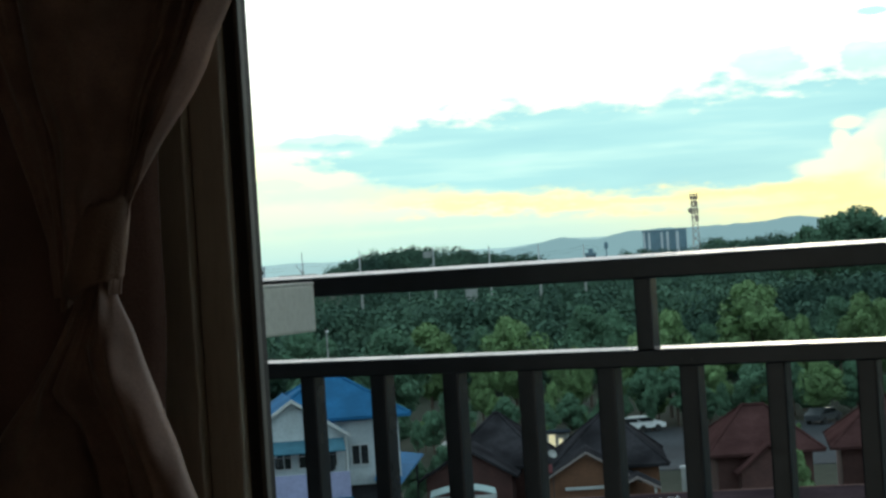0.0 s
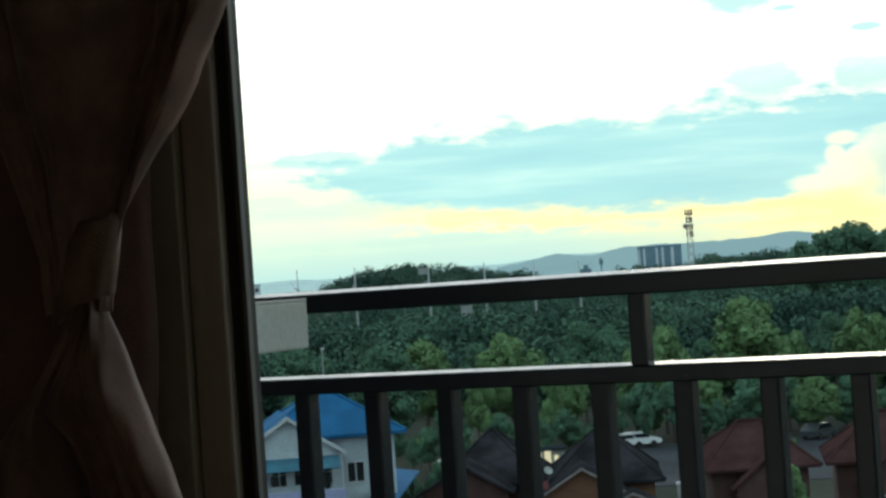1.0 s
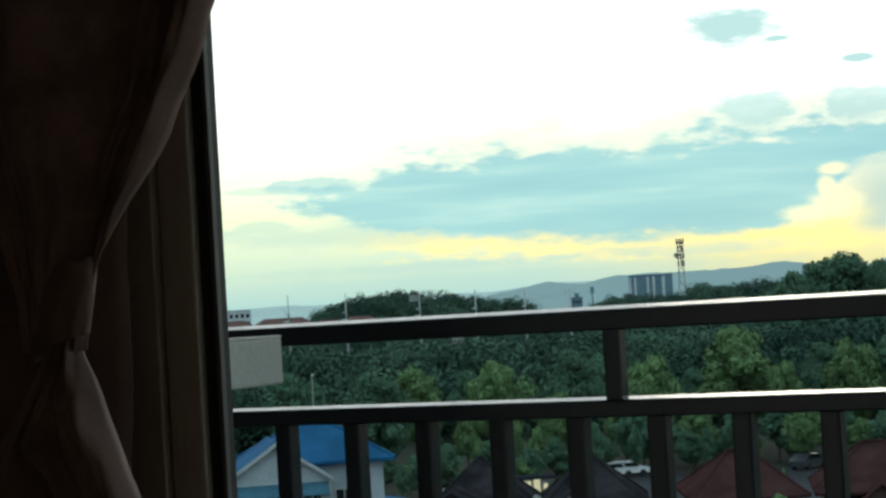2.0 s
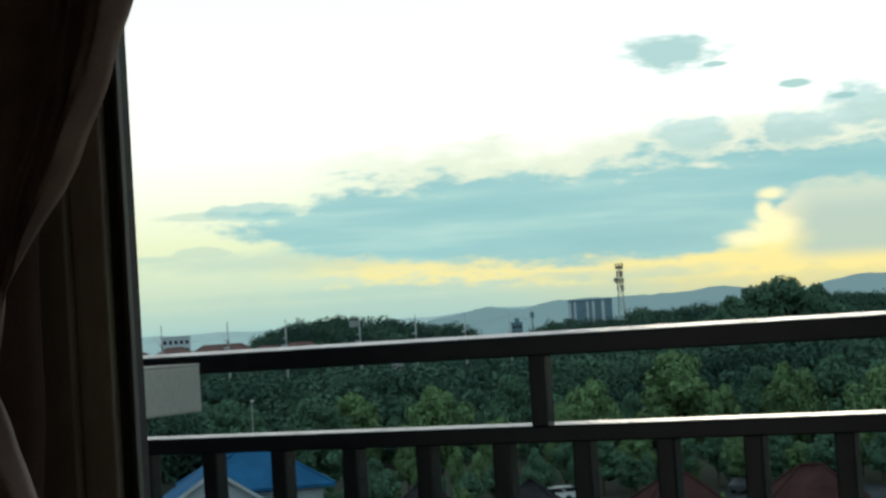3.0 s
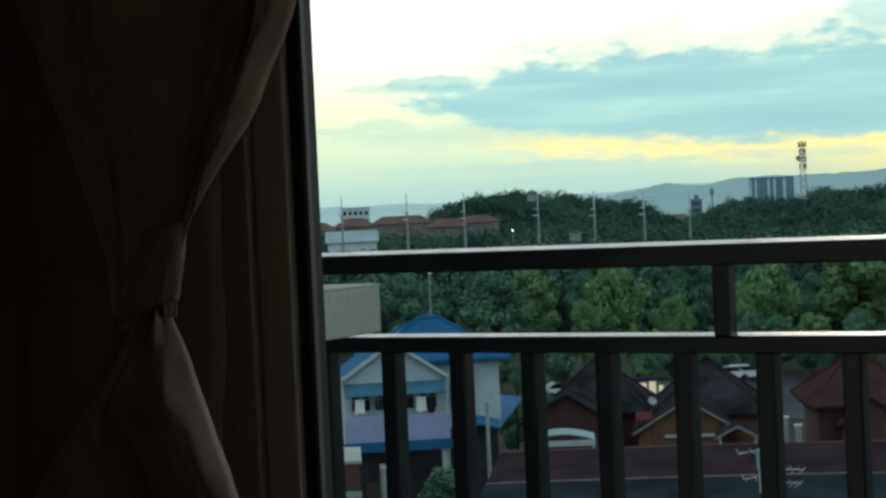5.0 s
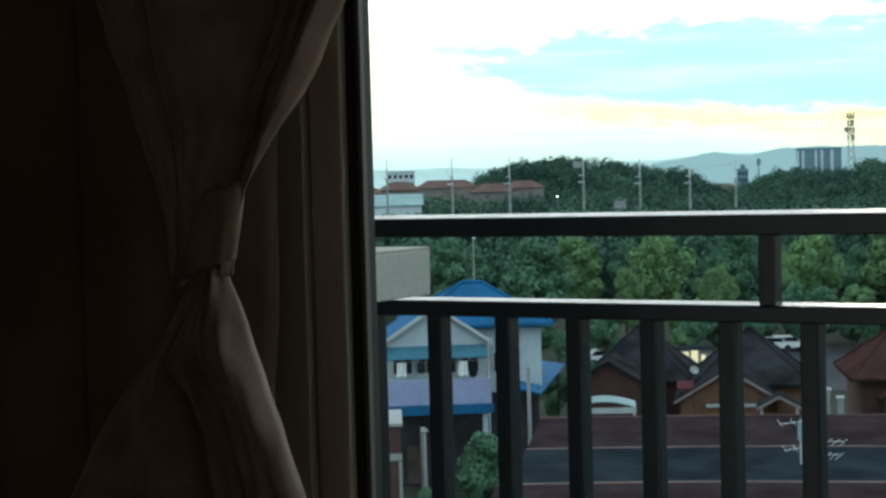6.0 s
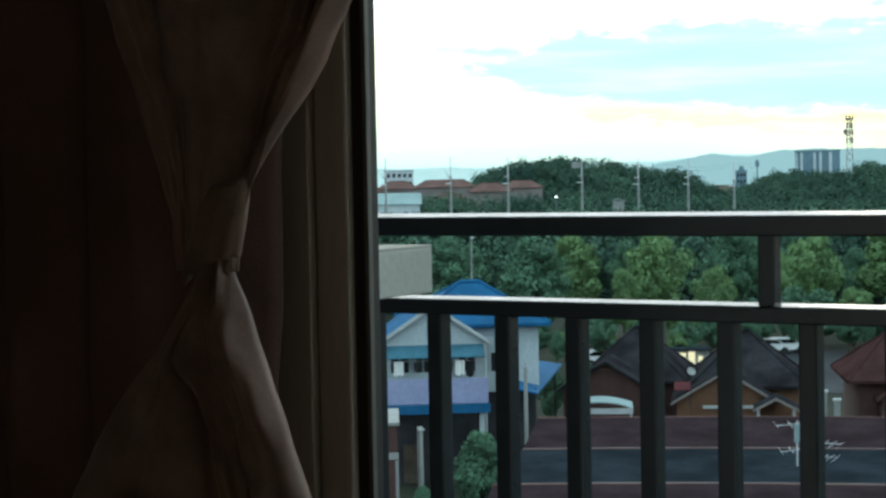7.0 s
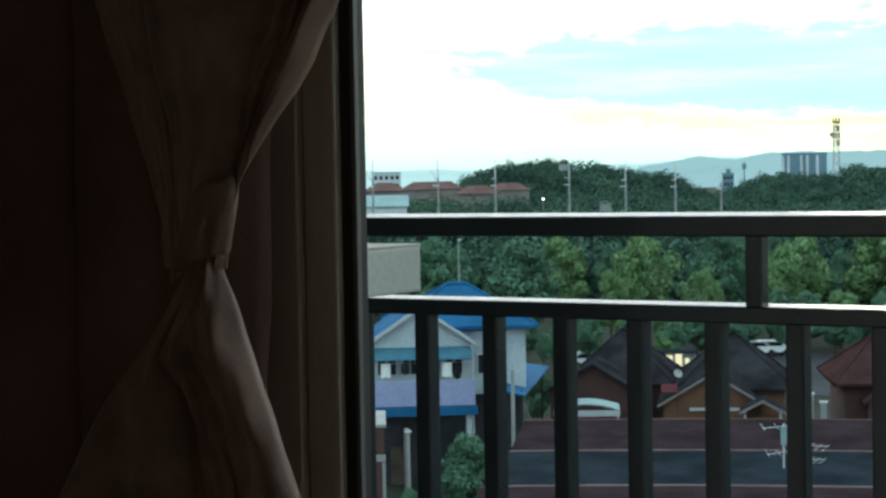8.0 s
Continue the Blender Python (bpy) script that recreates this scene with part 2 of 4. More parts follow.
M = dict(
    curtain=surface("curtain_cloth", (0.185, 0.106, 0.080), 0.55, vary=0.3, scale=14, fine=420, bump=0.08, spec=0.35, sheen=0.10),
    lining=surface("curtain_lining", (0.125, 0.070, 0.055), 0.85, vary=0.2, scale=5, fine=400, bump=0.2, spec=0.1),
    tie=surface("curtain_tie", (0.150, 0.082, 0.054), 0.7, vary=0.2, scale=20, fine=500, bump=0.25),
    alu=surface("frame_aluminium", (0.60, 0.55, 0.46), 0.55, metal=0.1, vary=0.15, scale=4, fine=160, bump=0.06, stretch=(1, 1, 0.15)),
    dark_alu=surface("dark_aluminium", (0.12, 0.12, 0.11), 0.5, metal=0.1, vary=0.15, scale=4, fine=160, bump=0.05, stretch=(1, 1, 0.15)),
    # near-black tone that carries the shade under the blue house's balcony
    shade_wall=surface("shade_dark_render", (0.045, 0.045, 0.050), 0.9, vary=0.3, scale=0.8, fine=6, bump=0.1, spec=0.1),
    # red paled towards brown to carry the haze over the far town
    town_roof=surface("haze_toned_red_tiles", (0.135, 0.078, 0.068), 0.9, vary=0.3, scale=0.15, fine=1.5, bump=0.2, spec=0.1),
    gasket=surface("black_rubber", (0.015, 0.015, 0.015), 0.6, vary=0.3, scale=10, fine=200, bump=0.1),
    # room plaster, ceiling and floor tones are raised to bounce light onto the curtain
    wall=surface("room_plaster", (0.78, 0.74, 0.68), 0.85, vary=0.08, scale=2, fine=90, bump=0.1),
    # kept very dark so the unseen facade throws little light on the railing
    facade=surface("unseen_facade_shade", (0.12, 0.115, 0.11), 0.85, vary=0.12, scale=1.5, fine=60, bump=0.1),
    ceiling=surface("ceiling_paint", (0.75, 0.73, 0.70), 0.9, vary=0.06, scale=2, fine=90, bump=0.06),
    floor=surface("room_floor", (0.42, 0.37, 0.31), 0.4, vary=0.2, scale=3, fine=60, bump=0.05),
    # unseen slab, toned darker to send less light up to the bars
    concrete=surface("balcony_concrete", (0.20, 0.195, 0.185), 0.8, vary=0.2, scale=3, fine=60, bump=0.2),
    rail=surface("rail_paint", (0.022, 0.027, 0.034), 0.2, vary=0.15, scale=5, fine=14, bump=0.006, spec=0.4),
    box=surface("grey_plastic", (0.56, 0.61, 0.57), 0.55, vary=0.08, scale=8, fine=120, bump=0.05),
    wire=surface("white_cable", (0.75, 0.75, 0.72), 0.5, vary=0.1, scale=20, fine=200, bump=0.0),
    ground=surface("grass_and_earth", (0.022, 0.032, 0.020), 0.95, vary=0.5, scale=0.05, fine=0.8, bump=0.4, second=(0.040, 0.044, 0.032), spec=0.08),
    asphalt=surface("asphalt_yard", (0.036, 0.040, 0.045), 0.85, vary=0.3, scale=0.12, fine=2.0, bump=0.1, spec=0.08),
    blue_roof=surface("blue_metal_roof", (0.018, 0.100, 0.215), 0.9, metal=0.0, vary=0.2, scale=0.5, fine=6, bump=0.3, wave=("X", 2.5, 0.6), spec=0.08),
    teal=surface("teal_awning", (0.055, 0.140, 0.19), 0.9, vary=0.2, scale=0.8, fine=6, bump=0.3, wave=("X", 3.0, 0.6), spec=0.08),
    white_wall=surface("white_render", (0.38, 0.43, 0.45), 0.85, vary=0.14, scale=0.6, fine=6, bump=0.1),
    lilac=surface("lilac_parapet", (0.27, 0.29, 0.45), 0.8, vary=0.10, scale=0.6, fine=6, bump=0.1),
    white_trim=surface("white_trim", (0.42, 0.44, 0.44), 0.7, vary=0.1, scale=1, fine=10, bump=0.05),
    dark_roof=surface("grey_tile_roof", (0.027, 0.026, 0.029), 0.92, vary=0.5, scale=0.5, fine=5, bump=0.5, wave=("Z", 2.2, 0.5), spec=0.0),
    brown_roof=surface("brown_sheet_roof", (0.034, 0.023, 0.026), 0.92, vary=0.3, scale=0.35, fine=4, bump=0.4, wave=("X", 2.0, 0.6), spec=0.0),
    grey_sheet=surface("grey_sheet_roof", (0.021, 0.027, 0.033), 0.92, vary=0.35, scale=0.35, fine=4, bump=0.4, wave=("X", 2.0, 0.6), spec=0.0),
    red_roof=surface("red_tile_roof", (0.056, 0.028, 0.027), 0.92, vary=0.3, scale=0.5, fine=5, bump=0.5, wave=("Z", 2.2, 0.5), spec=0.0),
    brick=surface("red_brown_render", (0.070, 0.030, 0.026), 0.85, vary=0.22, scale=0.8, fine=7, bump=0.2),
    orange=surface("orange_render", (0.125, 0.058, 0.030), 0.85, vary=0.2, scale=0.8, fine=7, bump=0.2),
    glass=surface("dark_window_glass", (0.015, 0.018, 0.02), 0.12, vary=0.2, scale=1, fine=5, bump=0.0),
    wood=surface("bark", (0.075, 0.055, 0.040), 0.9, vary=0.3, scale=1.5, fine=9, bump=0.6),
    leaf_light=surface("light_foliage", (0.160, 0.265, 0.110), 0.8, vary=0.35, scale=0.35, fine=2.0, bump=0.0, island=0.35, per_object=0.3, spec=0.25),
    # this foliage tone and the next carry some blue distance haze in their colour
    leaf_mid=surface("foliage", (0.104, 0.202, 0.124), 0.85, vary=0.35, scale=0.3, fine=2.0, bump=0.0, island=0.38, per_object=0.4, spec=0.2),
    leaf_dark=surface("dark_foliage", (0.058, 0.114, 0.090), 0.9, vary=0.45, scale=0.05, fine=0.3, bump=0.0, island=0.14, spec=0.05, second=(0.098, 0.170, 0.112)),
    red_cloth=surface("dark_red_sheet", (0.085, 0.022, 0.025), 0.9, vary=0.2, scale=1.5, fine=12, bump=0.1, spec=0.1),
    pole=surface("pole_concrete", (0.27, 0.275, 0.265), 0.85, vary=0.15, scale=0.4, fine=4, bump=0.1),
    steel=surface("galvanised_steel", (0.55, 0.56, 0.57), 0.5, metal=0.2, vary=0.2, scale=1, fine=10, bump=0.0),
    # tan paled to carry the haze in front of the mast
    mast=surface("mast_haze_tone", (0.33, 0.27, 0.23), 0.7, vary=0.4, scale=0.2, fine=1, bump=0.0),
    far_white=surface("far_white_render", (0.55, 0.60, 0.62), 0.85, vary=0.1, scale=0.1, fine=1, bump=0.0),
    # blue lightened so that the distance haze sits in the colour
    far_blue=surface("far_blue_haze_tone", (0.13, 0.22, 0.27), 0.5, vary=0.2, scale=0.1, fine=1, bump=0.0),
    far_wall=surface("far_dim_render", (0.20, 0.17, 0.16), 0.85, vary=0.2, scale=0.1, fine=1, bump=0.0),
    far_teal=surface("pale_teal_sheet", (0.24, 0.33, 0.33), 0.9, vary=0.15, scale=0.2, fine=2, bump=0.0),
    car_white=surface("white_car_paint", (0.75, 0.76, 0.76), 0.3, vary=0.04, scale=1, fine=8, bump=0.0),
    car_dark=surface("dark_car_paint", (0.05, 0.055, 0.06), 0.3, vary=0.1, scale=1, fine=8, bump=0.0),
    tyre=surface("tyre_rubber", (0.02, 0.02, 0.02), 0.8, vary=0.2, scale=3, fine=20, bump=0.0),
    # mountain haze is put into the material as glowing air colour
    mount_far=hazy("far_mountain_painted_haze", (0.05, 0.09, 0.09), (0.52, 0.80, 0.84), 0.85),
    mount=hazy("mountain_painted_haze", (0.05, 0.08, 0.08), (0.35, 0.58, 0.64), 0.78),
)


# ---- building blocks ----
def F(b, d):
    """Plan place at the bearing b (degrees to the left of +y) and the distance d from the watcher."""
    return EX - math.sin(radians(b)) * d, EY + math.cos(radians(b)) * d


def H(s, d):
    """Height at the slope s and the distance d."""
    return EZ + s * d


def stand(b, d, z=GROUND, turn=0.0):
    """A pose on the ground that faces the watcher: local y leads away from him, x to his right."""
    x, y = F(b, d)
    return pose(x, y, z, 0, 0, b + turn)


def box(bm, x0, x1, y0, y1, z0, z1, bevel=0.0, m=None):
    r = bmesh.ops.create_cube(bm, size=1.0)
    vs = r["verts"]
    for v in vs:
        v.co = Vector((x0 + (v.co.x + 0.5) * (x1 - x0), y0 + (v.co.y + 0.5) * (y1 - y0), z0 + (v.co.z + 0.5) * (z1 - z0)))
    if m is not None:
        for v in vs:
            v.co = m @ v.co
    if bevel:
        es = list({e for v in vs for e in v.link_edges})
        bmesh.ops.bevel(bm, geom=es, offset=bevel, segments=2, affect="EDGES", profile=0.6)
    return bm


def poly(bm, points, thick):
    """A slab: a flat polygon thickened along the given vector."""
    a = [bm.verts.new(p) for p in points]
    b = [bm.verts.new(Vector(p) + Vector(thick)) for p in points]
    bm.faces.new(a)
    bm.faces.new(b[::-1])
    for i in range(len(a)):
        j = (i + 1) % len(a)
        bm.faces.new((a[j], a[i], b[i], b[j]))
    return bm


def tube(bm, p, q, r0, r1=None, seg=8):
    """A tapered round bar from p to q."""
    p, q = Vector(p), Vector(q)
    m = Matrix.Translation((p + q) / 2) @ (q - p).to_track_quat("Z", "Y").to_matrix().to_4x4()
    bmesh.ops.create_cone(bm, cap_ends=True, segments=seg, radius1=r0, radius2=r0 if r1 is None else r1, depth=(q - p).length, matrix=m)
    return bm


def part(name, bm, material, parent=None, label="", smooth=False):
    me = bpy.data.meshes.new(name)
    bmesh.ops.recalc_face_normals(bm, faces=bm.faces)
    bm.to_mesh(me)
    bm.free()
    me.materials.append(material)
    if smooth:
        for p in me.polygons:
            p.use_smooth = True
    ob = new(name, me)
    if parent is not None:
        ob.parent = parent
    if label:
        tagged(ob, label)
    return ob


def thing(name, m, label, category, group="", kind=""):
    ob = new(name)
    ob.matrix_basis = m
    return tagged(ob, label, category, group, kind)


def boxed(name, dims, material, parent=None, label="", bevel=0.0):
    return part(name, box(bmesh.new(), *dims, bevel=bevel), material, parent, label)


def setting(ob, label, category, m=None):
    if m is not None:
        ob.matrix_basis = m
    return tagged(ob, label, category, kind="structure")


# ---- room and balcony ----
RX0, RX1, RY0, WALL_IN, WALL_OUT, RZ = -1.3, 3.1, -6.0, -1.80, -1.70, 2.6
OPEN_L, OPEN_R, OPEN_T = 0.075, 2.45, 2.2
TURN = -6.4                         # degrees; turns room and railing to fit their lines in the camera's view
ROOM = pose(0.1455, -1.760, 0, 0, 0, TURN) @ pose(-0.176, 1.797, 0)
# unseen room shell; its pale surfaces serve as reflectors for the curtain
setting(boxed("floor", (RX0 - 0.15, RX1 + 0.15, RY0 - 0.15, WALL_OUT, -0.2, 0.0), M["floor"]), "unseen pale beige room floor, toned to bounce light", "floor", ROOM)
setting(boxed("ceiling", (RX0 - 0.15, RX1 + 0.15, RY0 - 0.15, WALL_OUT, RZ, RZ + 0.2), M["ceiling"]), "unseen off-white room ceiling, toned to bounce light", "ceiling", ROOM)
setting(boxed("wall_west", (RX0 - 0.15, RX0, RY0 - 0.15, WALL_OUT, 0.0, RZ), M["wall"]), "unseen beige side wall of the room, toned to bounce light", "wall", ROOM)
setting(boxed("wall_east", (RX1, RX1 + 0.15, RY0 - 0.15, WALL_OUT, 0.0, RZ), M["wall"]), "unseen beige side wall of the room, toned to bounce light", "wall", ROOM)
setting(boxed("wall_south", (RX0, RX1, RY0 - 0.15, RY0, 0.0, RZ), M["wall"]), "unseen beige back wall of the room, toned to bounce light", "wall", ROOM)
bm = bmesh.new()
box(bm, RX0, OPEN_L, WALL_IN, WALL_OUT, 0, RZ)
box(bm, OPEN_R, RX1, WALL_IN, WALL_OUT, 0, RZ)
box(bm, OPEN_L, OPEN_R, WALL_IN, WALL_OUT, OPEN_T, RZ)
setting(part("wall_north", bm, M["wall"]), "beige plaster wall with a wide balcony opening", "wall", ROOM)
setting(boxed("balcony_slab", (RX0 - 0.15, RX1 + 0.15, WALL_OUT, 0.10, -0.2, -0.02), M["concrete"]), "grey concrete balcony slab", "balcony", ROOM)

# unseen outer wall, slab above and side wall, added to darken railing and room
bm = bmesh.new()
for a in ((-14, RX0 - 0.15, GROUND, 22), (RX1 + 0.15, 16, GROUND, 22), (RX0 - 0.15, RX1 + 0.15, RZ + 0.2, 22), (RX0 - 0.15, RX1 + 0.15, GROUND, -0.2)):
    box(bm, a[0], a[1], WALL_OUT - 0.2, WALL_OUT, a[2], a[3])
setting(part("facade", bm, M["facade"]), "unseen dark outer wall of the block, added to block light", "wall", ROOM)
setting(boxed("balcony_ceiling", (RX0 - 0.15, RX1 + 0.15, WALL_OUT, 0.10, RZ, RZ + 0.2), M["facade"]), "unseen slab above the balcony, added to block sky light", "ceiling", ROOM)
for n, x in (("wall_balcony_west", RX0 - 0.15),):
    setting(boxed(n, (x, x + 0.15, WALL_OUT, 0.10, -0.02, RZ), M["facade"]), "unseen dark side wall of the balcony, added to block light", "wall", ROOM)

# sliding door frame: jambs and head of stepped aluminium profiles with a black seal
door = setting(thing("door_1", ROOM, "", ""), "grey-brown aluminium balcony door frame with black rubber seal", "door frame")


def jamb(x, side):
    """Upright profiles outward from the wall edge x; side 1 grows to the right."""
    for name, a, b, y0, y1, mat, bev in (
            ("jamb_profile", -0.004, 0.038, -1.812, -1.70, "alu", 0.002), ("jamb_groove", 0.038, 0.042, -1.800, -1.70, "gasket", 0.0),
            ("jamb_profile", 0.042, 0.0815, -1.806, -1.762, "alu", 0.003), ("door_seal", 0.0815, 0.0955, -1.797, -1.782, "gasket", 0.001),
            ("outer_track", 0.0955, 0.101, -1.799, -1.792, "dark_alu", 0.001)):
        xa, xb = sorted((x + side * a, x + side * b))
        boxed(name, (xa, xb, y0, y1, 0.0, OPEN_T), M[mat], door, bevel=bev)


jamb(OPEN_L, 1)
jamb(OPEN_R, -1)
boxed("door_head", (OPEN_L + 0.101, OPEN_R - 0.101, -1.808, -1.70, OPEN_T - 0.09, OPEN_T), M["alu"], door, bevel=0.003)
boxed("door_track", (OPEN_L + 0.101, OPEN_R - 0.101, -1.80, -1.70, 0.0, 0.025), M["alu"], door, bevel=0.002)

# balcony railing of square steel tube
rail = tagged(thing("balcony_railing", pose(-0.036, 0, 0, 0, 0, TURN), "", ""), "dark brown painted square-tube steel balcony railing", "railing")
RAIL_L, RAIL_R, STEP = -1.22, 3.05, 0.163


def rail_bar(name, y0, y1, z0, z1, fall):
    """A long tube with softened edges whose top falls a little towards the room."""
    prof = [(y0, z0 + 0.003), (y0, z1 - fall - 0.004), (y0 + 0.0015, z1 - fall - 0.0012), (y0 + 0.004, z1 - fall), (y1 - 0.005, z1), (y1, z1 - 0.004), (y1, z0 + 0.003), (y1 - 0.003, z0), (y0 + 0.003, z0)]
    part(name, poly(bmesh.new(), [(RAIL_L, y, z) for y, z in prof], (RAIL_R - RAIL_L, 0, 0)), M["rail"], rail)


rail_bar("top_rail", -0.003, 0.057, 1.0525, 1.0970, 0.0060)
rail_bar("mid_rail", -0.003, 0.050, 0.8920, 0.9275, 0.0035)
boxed("bottom_rail", (RAIL_L, RAIL_R, 0.0, 0.045, 0.06, 0.096), M["rail"], rail, bevel=0.004)
for k in range(-6, 19):
    x = -0.084 + STEP * k
    boxed("baluster", (x - 0.003, x + 0.033, 0.003, 0.041, 0.094, 0.8945), M["rail"], rail, bevel=0.004)
for x in (-1.10, 0.0, 1.10, 2.20):
    boxed("post", (x - 0.002, x + 0.031, 0.003, 0.037, 0.921, 1.0555), M["rail"], rail, bevel=0.004)
    boxed("foot", (x - 0.004, x + 0.036, 0.002, 0.043, -0.02, 0.062), M["rail"], rail, bevel=0.003)

# trunking box that stands out from the outer wall beside the door
trunk = tagged(thing("cable_box", pose(0, 0, 0), "", ""), "pale grey plastic cable box fixed to the outer wall", "cable box")
boxed("body", (-0.16, 0.0, WALL_OUT, -1.352, 1.034, 1.0885), M["box"], trunk, bevel=0.003)
boxed("lid", (-0.160, 0.0005, WALL_OUT, -1.3515, 1.0880, 1.0915), M["box"], trunk, bevel=0.002)

bm = bmesh.new()
knots = [(-0.035, -1.500, 1.092), (-0.030, -1.488, 1.108), (-0.020, -1.478, 1.120), (-0.012, -1.474, 1.133), (-0.016, -1.468, 1.138)]
for p, q in zip(knots, knots[1:]):
    tube(bm, p, q, 0.0022, seg=6)
part("cable_end", bm, M["wire"], trunk, "white cable end", smooth=True)
bm = bmesh.new()
for p, q in (((-0.09, -1.42, 1.092), (-0.085, -1.415, 1.118)), ((-0.085, -1.415, 1.118), (-0.06, -1.41, 1.124))):
    tube(bm, p, q, 0.002, seg=6)
part("cable_end", bm, M["wire"], trunk, "white cable end", smooth=True)

# ---- curtains ----
def smooth_at(z, keys):
    zs = [k[0] for k in keys]
    return float(np.interp(z, zs, [k[1] for k in keys]))


def drape(name, material, z0, z1, left, right, depth, y0, folds, nu=150, nv=120, seed=3):
    """Hanging cloth between the left and right outlines, in folds that grow and shrink with the height."""
    bm = bmesh.new()
    zs = np.linspace(z0, z1, nv)
    ker = np.ones(5) / 5
    sm = lambda keys: np.convolve(np.pad([smooth_at(z, keys) for z in zs], 2, "edge"), ker, "valid")
    L, R, A = sm(left), sm(right), sm(depth)
    grid = []
    for i, z in enumerate(zs):
        row = []
        for j in range(nu):
            u = j / (nu - 1)
            wob = noise.noise(Vector((u * 3.0, z * 1.3, seed))) * 0.5
            ph = 2 * math.pi * folds * (u + 0.05 * wob) + 0.7 * math.sin(z * 3.0 + seed)
            f = math.sin(ph) + 0.35 * math.sin(2.3 * ph + 1.0 + z * 2.0)
            y = y0 + A[i] * f + 0.006 * noise.noise(Vector((u * 14.0, z * 9.0, seed + 5)))
            roll = max(0.0, (u - 0.80) / 0.20)
            y += 1.6 * A[i] * roll ** 2.5 + 0.012 * roll ** 3
            x = L[i] + (R[i] - L[i]) * (u + 0.018 * math.sin(ph * 1.0 + 0.6))
            row.append(bm.verts.new((x, y, z)))
        grid.append(row)
    for a, b in zip(grid, grid[1:]):
        for j in range(nu - 1):
            bm.faces.new((a[j], a[j + 1], b[j + 1], b[j]))
    ob = part(name, bm, material, smooth=True)
    so = ob.modifiers.new("cloth", "SOLIDIFY")
    so.thickness = 0.0025
    return ob


def folded(name, parent, material, z0, z1, bounds, full, y0, nv=130, nb=26, seed=1):
    """Cloth in rounded folds. bounds: the creases from one side to the other, each as (z, x) keys; full: how far each fold stands out, by its width."""
    bm = bmesh.new()
    grid = []
    for z in np.linspace(z0, z1, nv):
        xs = [smooth_at(z, b) for b in bounds]
        row = []
        for k, (a, b) in enumerate(zip(xs, xs[1:])):
            for q in range(nb + (k == len(xs) - 2)):
                t = q / nb
                out = full[k] * abs(b - a) * math.sqrt(max(0.0, 1 - (2 * t - 1) ** 2)) ** 1.15
                wr = noise.noise(Vector((t * 2 + 3 * k, z * 7.0, seed))) * 0.6 + noise.noise(Vector((t * 5 + 3 * k, z * 26.0, seed + 4))) * 0.38
                y = y0 - out * (1 + 0.5 * wr) - 0.012 * wr
                x = a + (b - a) * t + 0.10 * (b - a) * noise.noise(Vector((k, z * 9.0, seed + 9))) * math.sin(math.pi * t)
                row.append(bm.verts.new((x, y, z)))
        grid.append(row)
    for a, b in zip(grid, grid[1:]):
        for p in range(len(a) - 1):
            bm.faces.new((a[p], a[p + 1], b[p + 1], b[p]))
    ob = part(name, bm, material, parent, smooth=True)
    ob.modifiers.new("cloth", "SOLIDIFY").thickness = 0.002
    return ob


curtain = tagged(thing("curtain", pose(0, 0, 0), "", ""), "brown cloth curtain gathered by a tie-back", "curtain")
folded("upper_drape", curtain, M["curtain"], 1.095, 2.42, [
    [(1.10, 0.100), (1.136, 0.097), (1.171, 0.089), (1.205, 0.078), (1.28, 0.050), (1.336, 0.026), (2.42, -0.40)],
    [(1.10, 0.113), (1.139, 0.116), (1.207, 0.110), (1.27, 0.097), (1.33, 0.087), (2.42, -0.12)],
    [(1.10, 0.146), (1.14, 0.160), (1.172, 0.170), (1.224, 0.184), (1.266, 0.202), (1.321, 0.226), (2.42, 0.50)],
    [(1.10, 0.154), (1.14, 0.165), (1.172, 0.175), (1.219, 0.198), (1.265, 0.222), (1.319, 0.252), (2.42, 0.60)],
    [(1.10, 0.164), (1.135, 0.171), (1.169, 0.180), (1.201, 0.203), (1.233, 0.230), (1.269, 0.256), (1.319, 0.280), (1.5, 0.36), (2.42, 0.68)]],
    (0.12, 0.34, 0.7, 0.85), -2.020)
folded("lower_drape", curtain, M["curtain"], 0.02, 1.105, [
    [(0.02, -0.30), (0.5, -0.20), (0.893, -0.008), (0.935, 0.013), (0.976, 0.036), (1.017, 0.071), (1.057, 0.101), (1.097, 0.126), (1.11, 0.133)],
    [(0.02, 0.05), (0.5, 0.12), (0.902, 0.144), (0.961, 0.139), (0.994, 0.122), (1.018, 0.102), (1.037, 0.110), (1.057, 0.119), (1.096, 0.137), (1.11, 0.139)],
    [(0.02, 0.17), (0.5, 0.18), (0.904, 0.178), (0.943, 0.172), (0.981, 0.158), (1.019, 0.140), (1.052, 0.134), (1.093, 0.145), (1.11, 0.146)],
    [(0.02, 0.42), (0.5, 0.36), (0.907, 0.233), (0.945, 0.220), (0.982, 0.206), (1.020, 0.190), (1.067, 0.172), (1.094, 0.161), (1.11, 0.160)]],
    (0.30, 0.55, 0.48), -2.022, seed=6)
tagged(drape("lining_curtain", M["lining"], 0.02, 2.42,
             [(0.02, -0.95), (2.42, -0.95)], [(0.02, 0.085), (2.42, 0.072)], [(0.02, 0.014), (2.42, 0.012)], -1.868, 9.0, seed=8),
       "dark brown curtain lining hanging straight beside the door", "curtain")
bm = bmesh.new()
N = 40
rings = []
